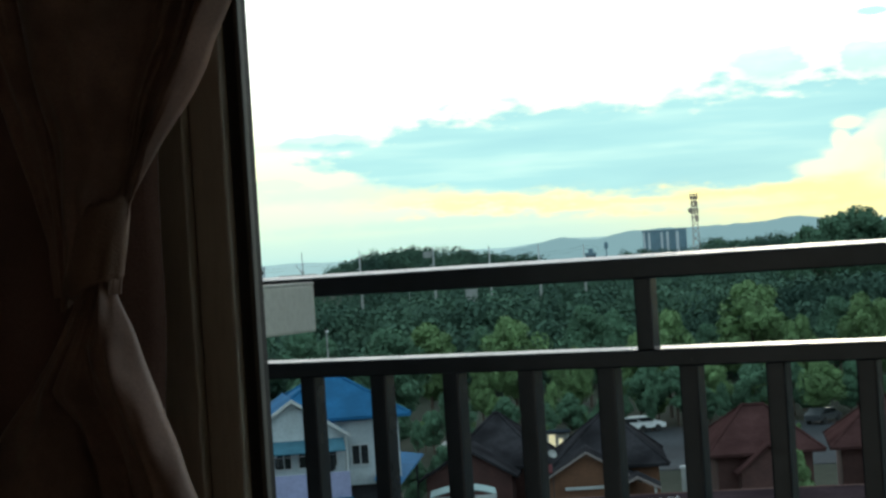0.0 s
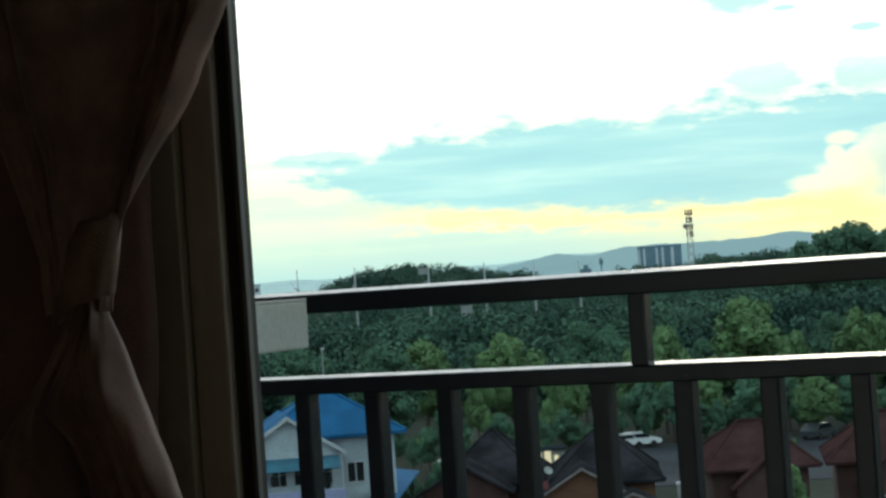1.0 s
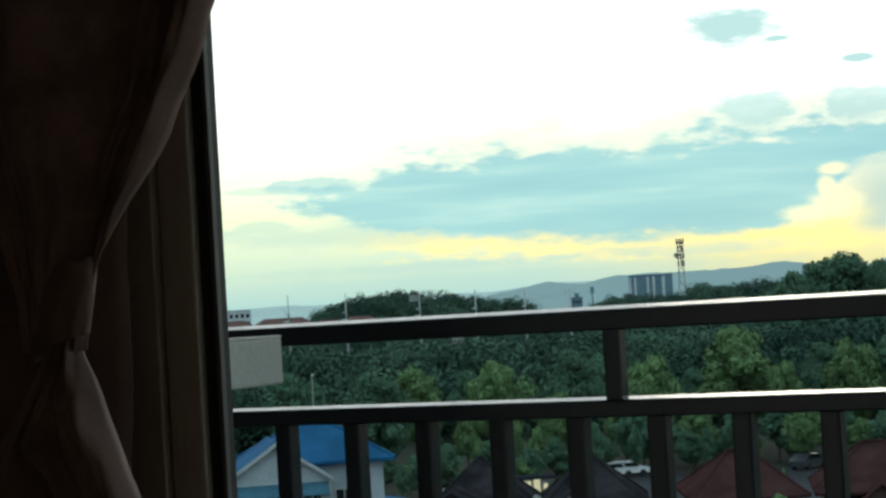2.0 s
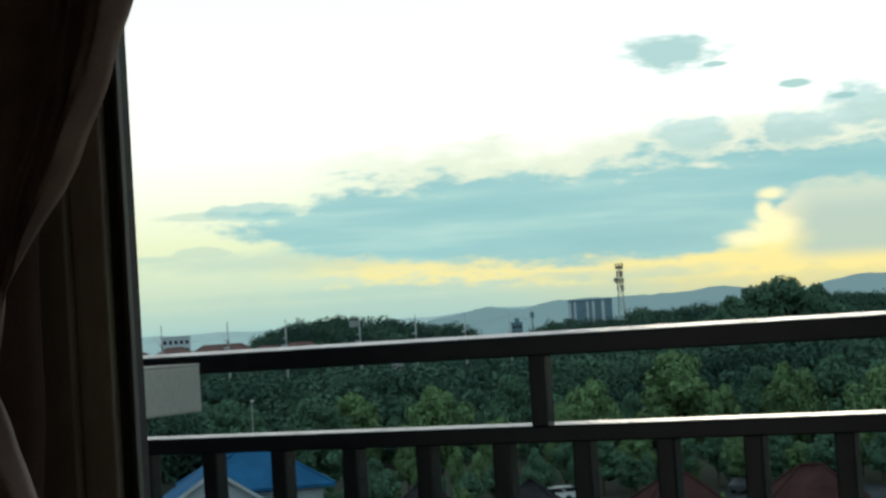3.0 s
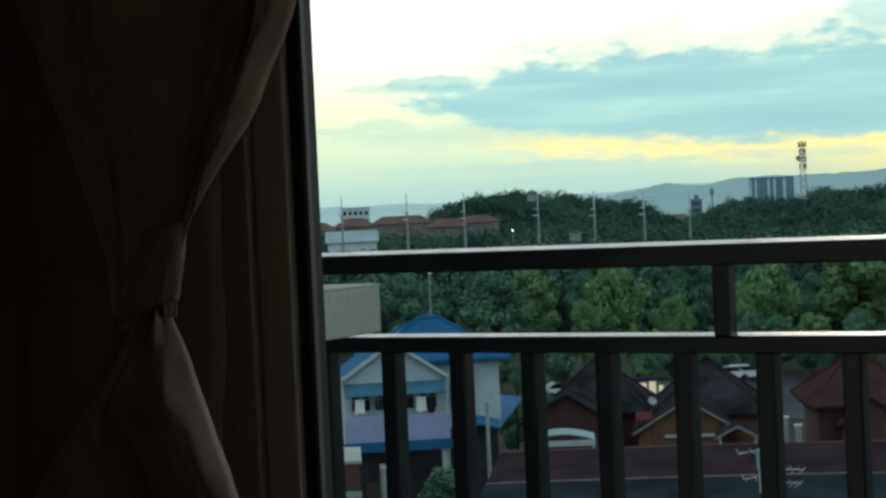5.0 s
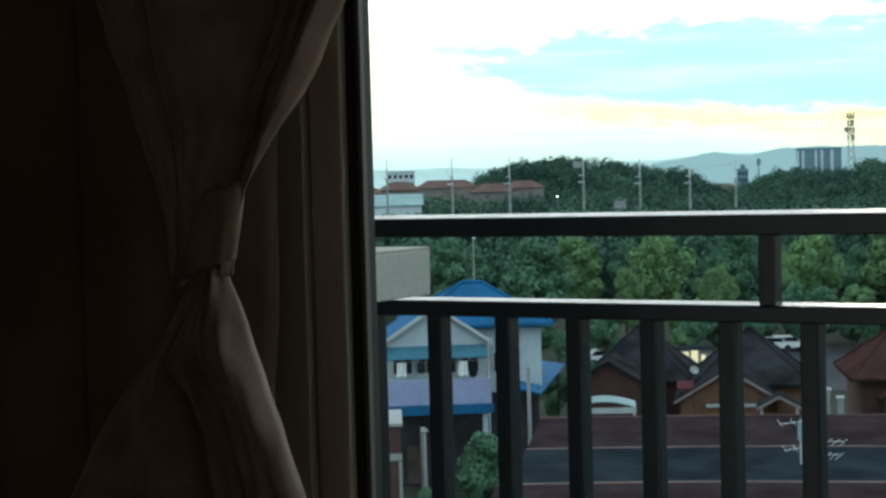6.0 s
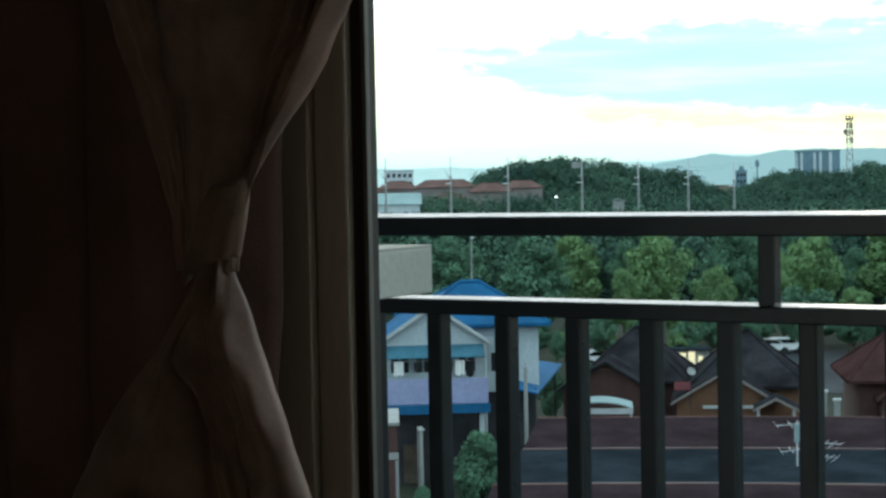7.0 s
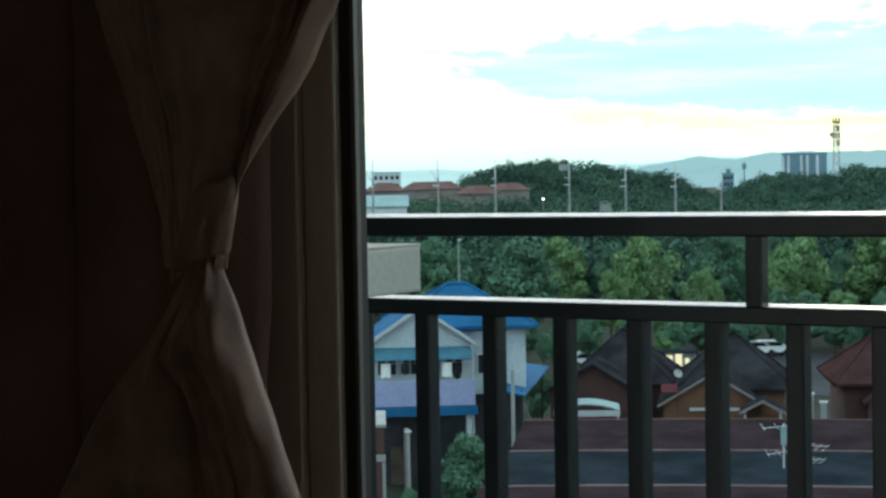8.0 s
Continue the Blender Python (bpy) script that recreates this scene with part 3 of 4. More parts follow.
for z, g in ((1.097, 0.95), (1.101, 1.0), (1.116, 1.02), (1.128, 1.0), (1.145, 1.01), (1.160, 0.97), (1.164, 0.90)):
    rings.append([bm.verts.new((0.138 + (z - 1.10) * 0.20 + 0.029 * g * math.cos(2 * math.pi * k / N), -2.022 + (0.017 * g + 0.004 * noise.noise(Vector((k * 0.5, z * 60, 7)))) * math.sin(2 * math.pi * k / N),
                                z + 0.012 * math.cos(2 * math.pi * k / N) + 0.007 * noise.noise(Vector((k * 0.4, z * 40, 2))))) for k in range(N)])
for a, b in zip(rings, rings[1:]):
    for k in range(N):
        bm.faces.new((a[k], a[(k + 1) % N], b[(k + 1) % N], b[k]))
tieback = part("tieback", bm, M["tie"], curtain, "brown cloth tie-back band", smooth=True)
tieback.modifiers.new("cloth", "SOLIDIFY").thickness = 0.003

# ---- land ----
MOUNDS = [(23.7, 720, 37, 60, 15.0), (21.4, 740, 26, 50, 11.0), (10.0, 660, 45, 80, 12.0), (13.6, 670, 30, 60, 11.0), (16.6, 680, 22, 60, 8.5), (2.0, 640, 90, 90, 13.0)]
MOUND_XY = [(*F(b, d), radians(b), ra, rd, h) for b, d, ra, rd, h in MOUNDS]


def land_z(x, y):
    """Height of the ground: flat streets, low wooded mounds behind."""
    z = 0.0
    for mx, my, b, ra, rd, h in MOUND_XY:
        u = (x - mx) * math.cos(b) + (y - my) * math.sin(b)
        v = -(x - mx) * math.sin(b) + (y - my) * math.cos(b)
        z = max(z, h * math.exp(-((u / ra) ** 4) - ((v / rd) ** 2)))
    return GROUND + z


verts, faces = [], []
radii = [0.0] + [12 * 1.085 ** k for k in range(0, 73)]
NA = 160
for r in radii:
    for k in range(NA):
        a = 2 * math.pi * k / NA
        x, y = EX - math.sin(a) * r, EY + math.cos(a) * r
        verts.append((x, y, land_z(x, y)))
for i in range(len(radii) - 1):
    for k in range(NA):
        faces.append((i * NA + k, i * NA + (k + 1) % NA, (i + 1) * NA + (k + 1) % NA, (i + 1) * NA + k))
me = bpy.data.meshes.new("ground")
me.from_pydata(verts, [], faces)
me.materials.append(M["ground"])
setting(new("ground", me), "dim grass and earth ground with low mounds", "ground")


def ridge(name, d, profile, material, label):
    """A mountain range across the far distance: a crest with a sloping front."""
    bm = bmesh.new()
    rows = []
    b0, b1 = profile[0][0], profile[-1][0]
    steps = 220
    for k in range(steps + 1):
        b = b0 + (b1 - b0) * k / steps
        s = float(np.interp(-b, [-p[0] for p in profile], [p[1] for p in profile]))
        s += 0.0012 * noise.noise(Vector((b * 0.9, d, 0))) + 0.0005 * noise.noise(Vector((b * 3.5, d, 1)))
        rows.append([bm.verts.new((*F(b, dd), zz)) for dd, zz in ((d * 0.82, GROUND - 5), (d * 0.93, H(s, d) * 0.45 + GROUND * 0.5), (d, max(H(s, d), GROUND)), (d * 1.08, GROUND - 5))])
    for p, q in zip(rows, rows[1:]):
        for i in range(3):
            bm.faces.new((p[i], q[i], q[i + 1], p[i + 1]))
    setting(part(name, bm, material, smooth=True), label, "mountains")


ridge("backdrop", 4000, [(60, 0.004), (29, 0.005), (26, 0.0045), (24, 0.006), (21, 0.006), (19, 0.009), (17, 0.008), (14, 0.008), (8, 0.010), (-20, 0.008)], M["mount_far"], "mountains on the horizon with pale blue haze painted in")
ridge("backdrop", 3000, [(22.5, -0.004), (20.8, 0.0055), (19.3, 0.0090), (18.3, 0.0078), (17.2, 0.0108), (15.0, 0.0105), (13.6, 0.0108), (12.2, 0.0128), (11.0, 0.009), (10.0, 0.008), (9.2, 0.0115), (8.5, 0.0145), (7.2, 0.014), (4.0, 0.017), (-12, 0.012)], M["mount"], "mountain ridge with blue-grey haze painted in")

# ---- foliage ----
def leaf_cards(rng, centres, radii_, count, size, squash=0.85):
    """Small folded leaf clumps spread near the skins of the given lobes: vertices and faces."""
    n = len(centres) * count
    c = np.repeat(np.asarray(centres, float), count, axis=0)
    r = np.repeat(np.asarray(radii_, float), count)
    d = rng.normal(size=(n, 3))
    d /= np.linalg.norm(d, axis=1)[:, None]
    p = c + d * (r * rng.uniform(0.62, 1.08, n))[:, None] * np.array([1, 1, squash])
    t = rng.normal(size=(n, 3))
    t -= (t * d).sum(1)[:, None] * d * 0.92
    t /= np.linalg.norm(t, axis=1)[:, None]
    b = np.cross(d + rng.normal(size=(n, 3)) * 0.28, t)
    b /= np.linalg.norm(b, axis=1)[:, None] + 1e-9
    s = size * rng.uniform(0.6, 1.4, n)[:, None]
    v = np.stack([p - t * s, p - b * s * 0.6, p + t * s * 1.1 - d * s * 0.3, p + b * s * 0.6 + d * s * 0.25], 1).reshape(-1, 3)
    return v, np.arange(4 * n).reshape(-1, 4)


def crown_mesh(name, seed, height, radius, lobes, count, size, material, shape="round"):
    rng = np.random.default_rng(seed)
    cs, rs = [], []
    for k in range(lobes):
        h = (k + 0.5) / lobes
        wide = {"round": math.sin(math.pi * (0.12 + 0.80 * h)), "tall": math.sin(math.pi * (0.22 + 0.72 * h)), "cone": 1.08 - 0.85 * h}[shape]
        a, q = rng.uniform(0, 2 * math.pi), rng.uniform(0.25, 0.85) * radius * wide
        cs.append((math.cos(a) * q, math.sin(a) * q, height * (0.30 + 0.64 * h)))
        rs.append(radius * rng.uniform(0.26, 0.42) * (0.55 + 0.5 * wide))
    v, f = leaf_cards(rng, cs, rs, count, size)
    me = bpy.data.meshes.new(name)
    me.from_pydata(v.tolist(), [], f.tolist())
    me.materials.append(material)
    return me


def make_tree(seed, height, radius, material, label, shape="round", lobes=34, count=210, size=0.23):
    t = thing("tree", pose(0, 0, 0), label, "tree", "trees behind the houses")
    rng = random.Random(seed)
    bm = bmesh.new()
    tube(bm, (0, 0, -0.3), (0.1, 0, height * 0.45), height * 0.022, height * 0.014)
    tube(bm, (0.1, 0, height * 0.45), (0.0, 0.1, height * 0.85), height * 0.014, height * 0.004, 6)
    for k in range(6):
        a, h = rng.uniform(0, 6.28), height * rng.uniform(0.25, 0.6)
        tube(bm, (0.05, 0, h), (math.cos(a) * radius * 0.65, math.sin(a) * radius * 0.65, h + height * rng.uniform(0.12, 0.25)), height * 0.008, height * 0.003, 5)
    part("trunk", bm, M["wood"], t)
    crown = new("crown", crown_mesh("crown", seed, height, radius, lobes, count, size, material, shape))
    crown.parent = t
    return t


KINDS = {}


def tree(kind, b, d, top, wide=1.0, turn=0.0, z=None):
    """Plants a tree of that kind whose top shows at the slope top."""
    base = GROUND if z is None else z
    height = H(top, d) - base
    proto, h0 = KINDS[kind]
    s = height / h0
    m = stand(b, d, base, turn) @ Matrix.Diagonal((s * wide, s * wide, s, 1))
    return copy_thing(proto, m)


for key, args in dict(
        light=(11, 11.0, 3.6, M["leaf_light"], "light green leafy tree behind the house roofs", "tall"),
        light_b=(12, 11.0, 4.2, M["leaf_light"], "light green bushy tree behind the house roofs", "round"),
        mid=(13, 11.0, 4.0, M["leaf_mid"], "green leafy tree among the houses", "round"),
        mid_b=(14, 11.0, 3.4, M["leaf_mid"], "tall green leafy tree among the houses", "tall"),
        cone=(15, 10.0, 3.0, M["leaf_light"], "light green cone-shaped tree", "cone")).items():
    KINDS[key] = (make_tree(*args), args[1])
# the first of each kind stands behind the row of houses too
for (key, (proto, _)), (b, d) in zip(KINDS.items(), ((23.5, 205), (8.0, 190), (24.6, 190), (27.2, 215), (6.0, 200))):
    proto.matrix_basis = stand(b, d, GROUND, 30)

for kind, b, d, top, wide in (
        ("light_b", 20.95, 196, -0.0300, 0.85), ("light", 22.0, 190, -0.0480, 0.75), ("light_b", 19.3, 188, -0.0480, 0.70), ("mid", 18.75, 215, -0.0268, 0.80),
        ("light_b", 16.4, 196, -0.0320, 0.85), ("light", 17.3, 190, -0.0420, 0.7), ("light", 13.9, 200, -0.0185, 1.05), ("light_b", 12.55, 196, -0.0385, 0.62), ("light_b", 10.55, 205, -0.0290, 0.80),
        ("mid", 15.2, 214, -0.0400, 0.7), ("mid_b", 14.9, 180, -0.0700, 0.6), ("mid", 9.3, 208, -0.0260, 0.9), ("light_b", 21.6, 178, -0.0700, 0.6), ("light", 19.9, 176, -0.0650, 0.55),
        ("mid", 23.0, 180, -0.0650, 0.7), ("mid_b", 24.0, 168, -0.0800, 0.6), ("light", 20.5, 182, -0.0620, 0.6), ("mid_b", 18.2, 178, -0.0640, 0.6), ("mid", 17.0, 182, -0.0680, 0.5),
        ("mid", 25.5, 190, -0.0560, 0.9), ("mid_b", 26.5, 240, -0.0340, 0.9), ("mid", 28.4, 250, -0.0320, 1.0), ("mid", 24.9, 250, -0.0330, 0.9), ("mid_b", 29.8, 230, -0.0420, 0.9),
        ("mid", 7.8, 215, -0.0300, 1.0), ("mid_b", 6.8, 200, -0.0450, 0.8), ("mid", 11.4, 230, -0.0300, 0.8), ("mid", 17.9, 236, -0.0300, 0.8), ("mid_b", 21.9, 236, -0.0330, 0.8),
        ("mid", 23.3, 118, -0.0950, 0.6), ("cone", 12.9, 108, -0.1060, 0.75), ("light", 12.75, 150, -0.0930, 0.42), ("mid_b", 14.6, 172, -0.0850, 0.55),
        ("mid", 26.3, 88, -0.1330, 0.8), ("mid", 25.9, 90, -0.1480, 0.7), ("mid_b", 28.1, 84, -0.1600, 0.7), ("mid", 24.2, 128, -0.0980, 0.7)):
    tree(kind, b, d, top, wide, turn=(b * 97) % 360)
for k in range(26):
    b = 4.5 + 0.53 * k + 0.2 * math.sin(k * 2.3)
    tree(("mid", "mid_b", "light_b")[k % 3], b, 187 + 5 * math.sin(k * 1.7), -0.066 - 0.008 * math.sin(k * 3.1), 1.1, turn=k * 53)
for k in range(12):
    b = 18.4 + 0.55 * k + 0.2 * math.sin(k * 2.9)
    tree(("mid", "light", "mid_b")[k % 3], b, 174 + 4 * math.sin(k * 1.3), -0.076 - 0.006 * math.sin(k * 2.1), 1.0, turn=k * 67)
for b, d, top, w in ((11.5, 340, 0.0110, 0.9), (10.5, 345, 0.0150, 0.9), (9.55, 340, 0.0105, 0.75), (11.0, 350, 0.0125, 0.9), (12.2, 350, 0.0070, 0.8)):
    tree("mid", b, d, top, w, turn=b * 71)

# far woods: crowns past counting, on flat land and mounds
rng = np.random.default_rng(5)
centres, rads = [], []
for k in range(70):
    b, d = rng.uniform(24.4, 31.0), rng.uniform(440, 475)
    x, y = F(b, d)
    r = rng.uniform(2.6, 4.2)
    for q in range(3):
        centres.append((x + rng.normal() * 2, y + rng.normal() * 2, GROUND + rng.uniform(8.8, 10.6) - 2.5 * q))
        rads.append(r)
for k in range(4300):
    b = rng.uniform(0, 38)
    d = 245 + 560 * rng.uniform(0, 1) ** 1.25
    if k > 3300:
        b, d = rng.uniform(6.0, 26.3), rng.uniform(600, 740)
    if 26.3 < b < 40 and d > 420:
        continue
    x, y = F(b, d)
    z = land_z(x, y)
    tall = rng.uniform(6.0, 9.0)
    r = rng.uniform(2.6, 5.2)
    for q in range(3):
        centres.append((x + rng.normal() * r * 0.5, y + rng.normal() * r * 0.5, z + tall - r * (0.35 + 0.55 * q * rng.uniform(0.4, 1))))
        rads.append(r * rng.uniform(0.55, 0.9))
for k in range(420):
    b, d = rng.uniform(8.0, 31.0), rng.uniform(262, 322)
    x, y = F(b, d)
    r = rng.uniform(3.0, 5.0)
    tall = H(-0.0178 - 0.004 * rng.uniform(0, 1), d) - GROUND
    for q in range(4):
        centres.append((x + rng.normal() * r * 0.5, y + rng.normal() * r * 0.5, GROUND + tall - r * (0.6 + 0.6 * q * rng.uniform(0.5, 1))))
        rads.append(r * rng.uniform(0.6, 0.85))
v, f = leaf_cards(rng, centres, rads, 78, 0.40)
me = bpy.data.meshes.new("far_woods")
me.from_pydata(v.tolist(), [], f.tolist())
me.materials.append(M["leaf_dark"])
tagged(new("far_woods", me), "dense dark green woods over low mounds", "woods", kind="stuff")

# ---- houses ----
def window(parent, x0, x1, z0, z1, y, frame_mat=None):
    w = boxed("window", (x0, x1, y - 0.03, y + 0.10, z0, z1), M["glass"], parent, "dark glass window pane")
    fm = frame_mat or M["white_trim"]
    bm = bmesh.new()
    for a in ((x0 - 0.08, x0, z0 - 0.08, z1 + 0.08), (x1, x1 + 0.08, z0 - 0.08, z1 + 0.08), (x0, x1, z1, z1 + 0.08), (x0, x1, z0 - 0.08, z0), ((x0 + x1) / 2 - 0.03, (x0 + x1) / 2 + 0.03, z0, z1)):
        box(bm, a[0], a[1], y - 0.07, y + 0.02, a[2], a[3])
    part("frame", bm, fm, w)
    return w


def gable_body(bm, w, d, eave, peak, y0=0.0):
    """Walls of a house with gables at both ends, from the ground."""
    h = w / 2
    return poly(bm, [(-h, y0, 0), (h, y0, 0), (h, y0, eave), (0, y0, peak), (-h, y0, eave)], (0, d, 0))


def gable_roof(parent, w, d, eave, peak, material, over=0.5, thick=0.16, y0=0.0, trim=True, board=None):
    h = w / 2
    rise = (peak - eave) / h
    for s in (-1, 1):
        bm = bmesh.new()
        e = (s * (h + over), y0 - over, eave - rise * over + 0.03)
        pk = (0, y0 - over, peak + 0.03)
        pts = [e, pk, (0, y0 + d + over, peak + 0.03), (s * (h + over), y0 + d + over, eave - rise * over + 0.03)]
        poly(bm, pts, (0, 0, thick))
        r = part("roof", bm, material, parent)
        if trim:
            bm = bmesh.new()
            poly(bm, [(e[0], e[1] - 0.05, e[2] - 0.04), (0, e[1] - 0.05, pk[2] - 0.04), (0, e[1] - 0.05, pk[2] + thick + 0.02), (e[0], e[1] - 0.05, e[2] + thick + 0.02)], (0, 0.045, 0))
            part("barge_board", bm, board or M["white_trim"], r, "painted barge board")


def hip_roof(parent, x0, x1, y0, y1, eave, peak, material, inset):
    """Four slopes up to a ridge along x, with a thickness."""
    ym = (y0 + y1) / 2
    a, b, c, d = (x0, y0, eave), (x1, y0, eave), (x1, y1, eave), (x0, y1, eave)
    r0, r1 = (x0 + inset, ym, peak), (x1 - inset, ym, peak)
    for pts in ((a, b, r1, r0), (b, c, r1), (c, d, r0, r1), (d, a, r0)):
        part("roof", poly(bmesh.new(), list(pts), (0, 0, 0.18)), material, parent)
    bm = bmesh.new()
    tube(bm, Vector(r0) + Vector((0, 0, 0.2)), Vector(r1) + Vector((0, 0, 0.2)), 0.13)
    for p, q in ((a, r0), (b, r1), (c, r1), (d, r0)):
        tube(bm, Vector(p) + Vector((0, 0, 0.18)), Vector(q) + Vector((0, 0, 0.2)), 0.10, seg=6)
    part("ridge_cap", bm, material, parent)


# two-storey house with the blue roof
D = 105.0
hz = lambda s, d=D: H(s, d) - GROUND
blue = thing("house", stand(27.70, D, turn=4), "white two-storey house with a blue metal roof", "house")
W2 = 5.5
up = hz(-0.1180)
bm = bmesh.new()
poly(bm, [(-W2 / 2, 0, up), (W2 / 2, 0, up), (W2 / 2, 0, hz(-0.0850)), (0, 0, hz(-0.0675)), (-W2 / 2, 0, hz(-0.0850))], (0, 6.0, 0))
part("wall", bm, M["white_wall"], blue)
# shade of the recess is put into this wall's colour
boxed("ground_floor_wall", (-W2 / 2 + 0.1, W2 / 2 - 0.1, 2.6, 6.0, 0, up - 0.01), M["shade_wall"], blue, "recessed ground-floor wall with shade painted into its colour")
gable_roof(blue, W2, 6.0, hz(-0.0850), hz(-0.0675), M["blue_roof"], over=0.35)
boxed("wall", (-1.0, 6.10, 2.2, 9.0, hz(-0.1150), hz(-0.0808)), M["white_wall"], blue)
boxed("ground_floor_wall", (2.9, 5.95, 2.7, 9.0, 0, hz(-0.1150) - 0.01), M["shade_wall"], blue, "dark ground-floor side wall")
hip_roof(blue, -1.6, 6.75, 1.6, 9.6, hz(-0.0800), hz(-0.0568, D + 5), M["blue_roof"], 3.6)
bm = bmesh.new()
za, zb = hz(-0.0880), hz(-0.0935)
poly(bm, [(-W2 / 2, 0.0, za), (W2 / 2, 0.0, za), (W2 / 2, -1.0, zb), (-W2 / 2, -1.0, zb)], (0, 0, 0.07))
part("awning", bm, M["teal"], blue, "teal corrugated window awning")
for x0, x1 in ((-2.35, -1.35), (-0.95, -0.2), (0.25, 1.05), (1.4, 2.3)):
    window(blue, x0, x1, hz(-0.1015), hz(-0.0925), 0.0)
boxed("parapet", (-W2 / 2 - 0.1, W2 / 2 + 0.1, -1.55, -1.40, hz(-0.1165), hz(-0.1036)), M["lilac"], blue, "pale lilac balcony parapet")
boxed("balcony_floor", (-W2 / 2 - 0.1, W2 / 2 + 0.1, -1.40, 0.0, hz(-0.1179), hz(-0.1160)), M["white_wall"], blue)
boxed("fascia", (-W2 / 2 - 0.2, W2 / 2 + 0.2, -1.75, -1.56, hz(-0.1215), hz(-0.1168)), M["blue_roof"], blue, "blue painted fascia board")
for x in (-2.6, -0.2, 2.5):
    boxed("pillar", (x - 0.14, x + 0.14, -1.50, -1.22, 0, hz(-0.1180)), M["white_wall"], blue)
boxed("door", (-1.6, -0.7, 2.5, 2.598, 0.0, 2.15), M["wood"], blue, "dark wooden door")
window(blue, 3.4, 4.3, hz(-0.104), hz(-0.094), 2.2)
bm = bmesh.new()
zl = hz(-0.1100)
poly(bm, [(4.2, -1.0, zl - 0.05), (5.6, -1.0, zl - 0.40), (8.9, 13.0, zl - 0.25), (6.6, 13.0, zl + 0.15)], (0, 0, 0.10))
part("lean_to_roof", bm, M["blue_roof"], blue, "blue sheet lean-to roof")
for x, y in ((5.6, 0.1), (8.4, 12.8)):
    boxed("lean_to_post", (x - 0.05, x + 0.05, y - 0.05, y + 0.05, 0, zl - 0.15), M["shade_wall"], blue)
for x, w, h_, mt in ((-2.2, 0.5, 0.75, "wire"), (-1.1, 0.45, 0.6, "glass"), (1.15, 0.5, 0.8, "wire"), (1.75, 0.4, 0.9, "glass")):
    bm = bmesh.new()
    zt_ = hz(-0.0950)
    pts = [(x + w * k / 8, -0.75 + 0.05 * math.sin(k * 1.7), zt_) for k in range(9)]
    top_v = [bm.verts.new(p) for p in pts]
    low_v = [bm.verts.new((p[0] + 0.03 * math.sin(p[0] * 9), p[1] * 1.03, p[2] - h_ * (1 + 0.06 * math.sin(p[0] * 20)))) for p in pts]
    for k in range(8):
        bm.faces.new((top_v[k], top_v[k + 1], low_v[k + 1], low_v[k]))
    cloth = part("hanging_cloth", bm, M[mt], blue, "white cloth drying on a line" if mt == "wire" else "dark cloth drying on a line")
    cloth.modifiers.new("cloth", "SOLIDIFY").thickness = 0.02
part("washing_line", tube(bmesh.new(), (-2.7, -0.75, hz(-0.0950)), (2.7, -0.75, hz(-0.0950)), 0.012, seg=5), M["steel"], blue)
part("drain_pipe", tube(bmesh.new(), (2.86, -0.05, 0), (2.86, -0.05, hz(-0.0865)), 0.06), M["white_trim"], blue)

# house with red-brown gable under a dark roof, and its arched canopy
d1 = 116.0
hz1 = lambda s: H(s, d1) - GROUND
h1 = thing("house", stand(22.55, d1, turn=-6), "red-brown house with a dark grey tile roof", "house")
part("wall", gable_body(bmesh.new(), 5.2, 7.0, hz1(-0.1120), hz1(-0.0985)), M["brick"], h1)
gable_roof(h1, 5.2, 7.0, hz1(-0.1120), hz1(-0.0985), M["dark_roof"], over=0.4, trim=False)
boxed("wall", (-1.6, 4.1, 3.0, 11.0, 0, hz1(-0.1105)), M["brick"], h1)
hip_roof(h1, -2.2, 4.7, 2.4, 11.6, hz1(-0.1115), hz1(-0.0861), M["dark_roof"], 3.3)
window(h1, -1.6, -0.5, 0.9, 2.1, 0.0)
window(h1, 0.4, 1.5, 0.9, 2.1, 0.0)
can = thing("canopy", stand(22.75, d1 - 6), "pale teal arched metal canopy on thin posts", "canopy")
bm = bmesh.new()
prof = [(-1.9 + 3.8 * k / 10, 0.55 * math.sin(math.pi * (0.12 + 0.76 * k / 10))) for k in range(11)]
zc = H(-0.1240, d1 - 6) - GROUND
pv = [[bm.verts.new((x, y, zc + z + dz)) for x, z in prof] for y, dz in ((0, 0), (3.0, 0), (3.0, 0.06), (0, 0.06))]
for a, b in ((0, 1), (1, 2), (2, 3), (3, 0)):
    for k in range(10):
        bm.faces.new((pv[a][k], pv[a][k + 1], pv[b][k + 1], pv[b][k]))
part("arched_sheet", bm, M["far_teal"], can)
boxed("fascia", (-1.9, 1.9, -0.08, 0.0, zc - 0.10, zc + 0.24), M["white_trim"], can, "white fascia board")
for x in (-1.8, 1.8):
    for y in (0.05, 2.9):
        boxed("post", (x - 0.05, x + 0.05, y - 0.05, y + 0.05, 0, zc + 0.25), M["steel"], can)

# house with the orange gable
d2 = 112.0
hz2 = lambda s: H(s, d2) - GROUND
h2 = thing("house", stand(19.03, d2, turn=0), "orange-walled house with a dark grey tile roof", "house")
part("wall", gable_body(bmesh.new(), 5.6, 7.0, hz2(-0.1185), hz2(-0.1035)), M["orange"], h2)
gable_roof(h2, 5.6, 7.0, hz2(-0.1185), hz2(-0.1035), M["dark_roof"], over=0.35, thick=0.09, board=M["far_wall"])
boxed("wall", (-1.6, 4.3, 3.2, 11.5, 0, hz2(-0.1140)), M["orange"], h2)
hip_roof(h2, -2.2, 4.9, 2.6, 12.1, hz2(-0.1150), hz2(-0.0890), M["dark_roof"], 3.4)
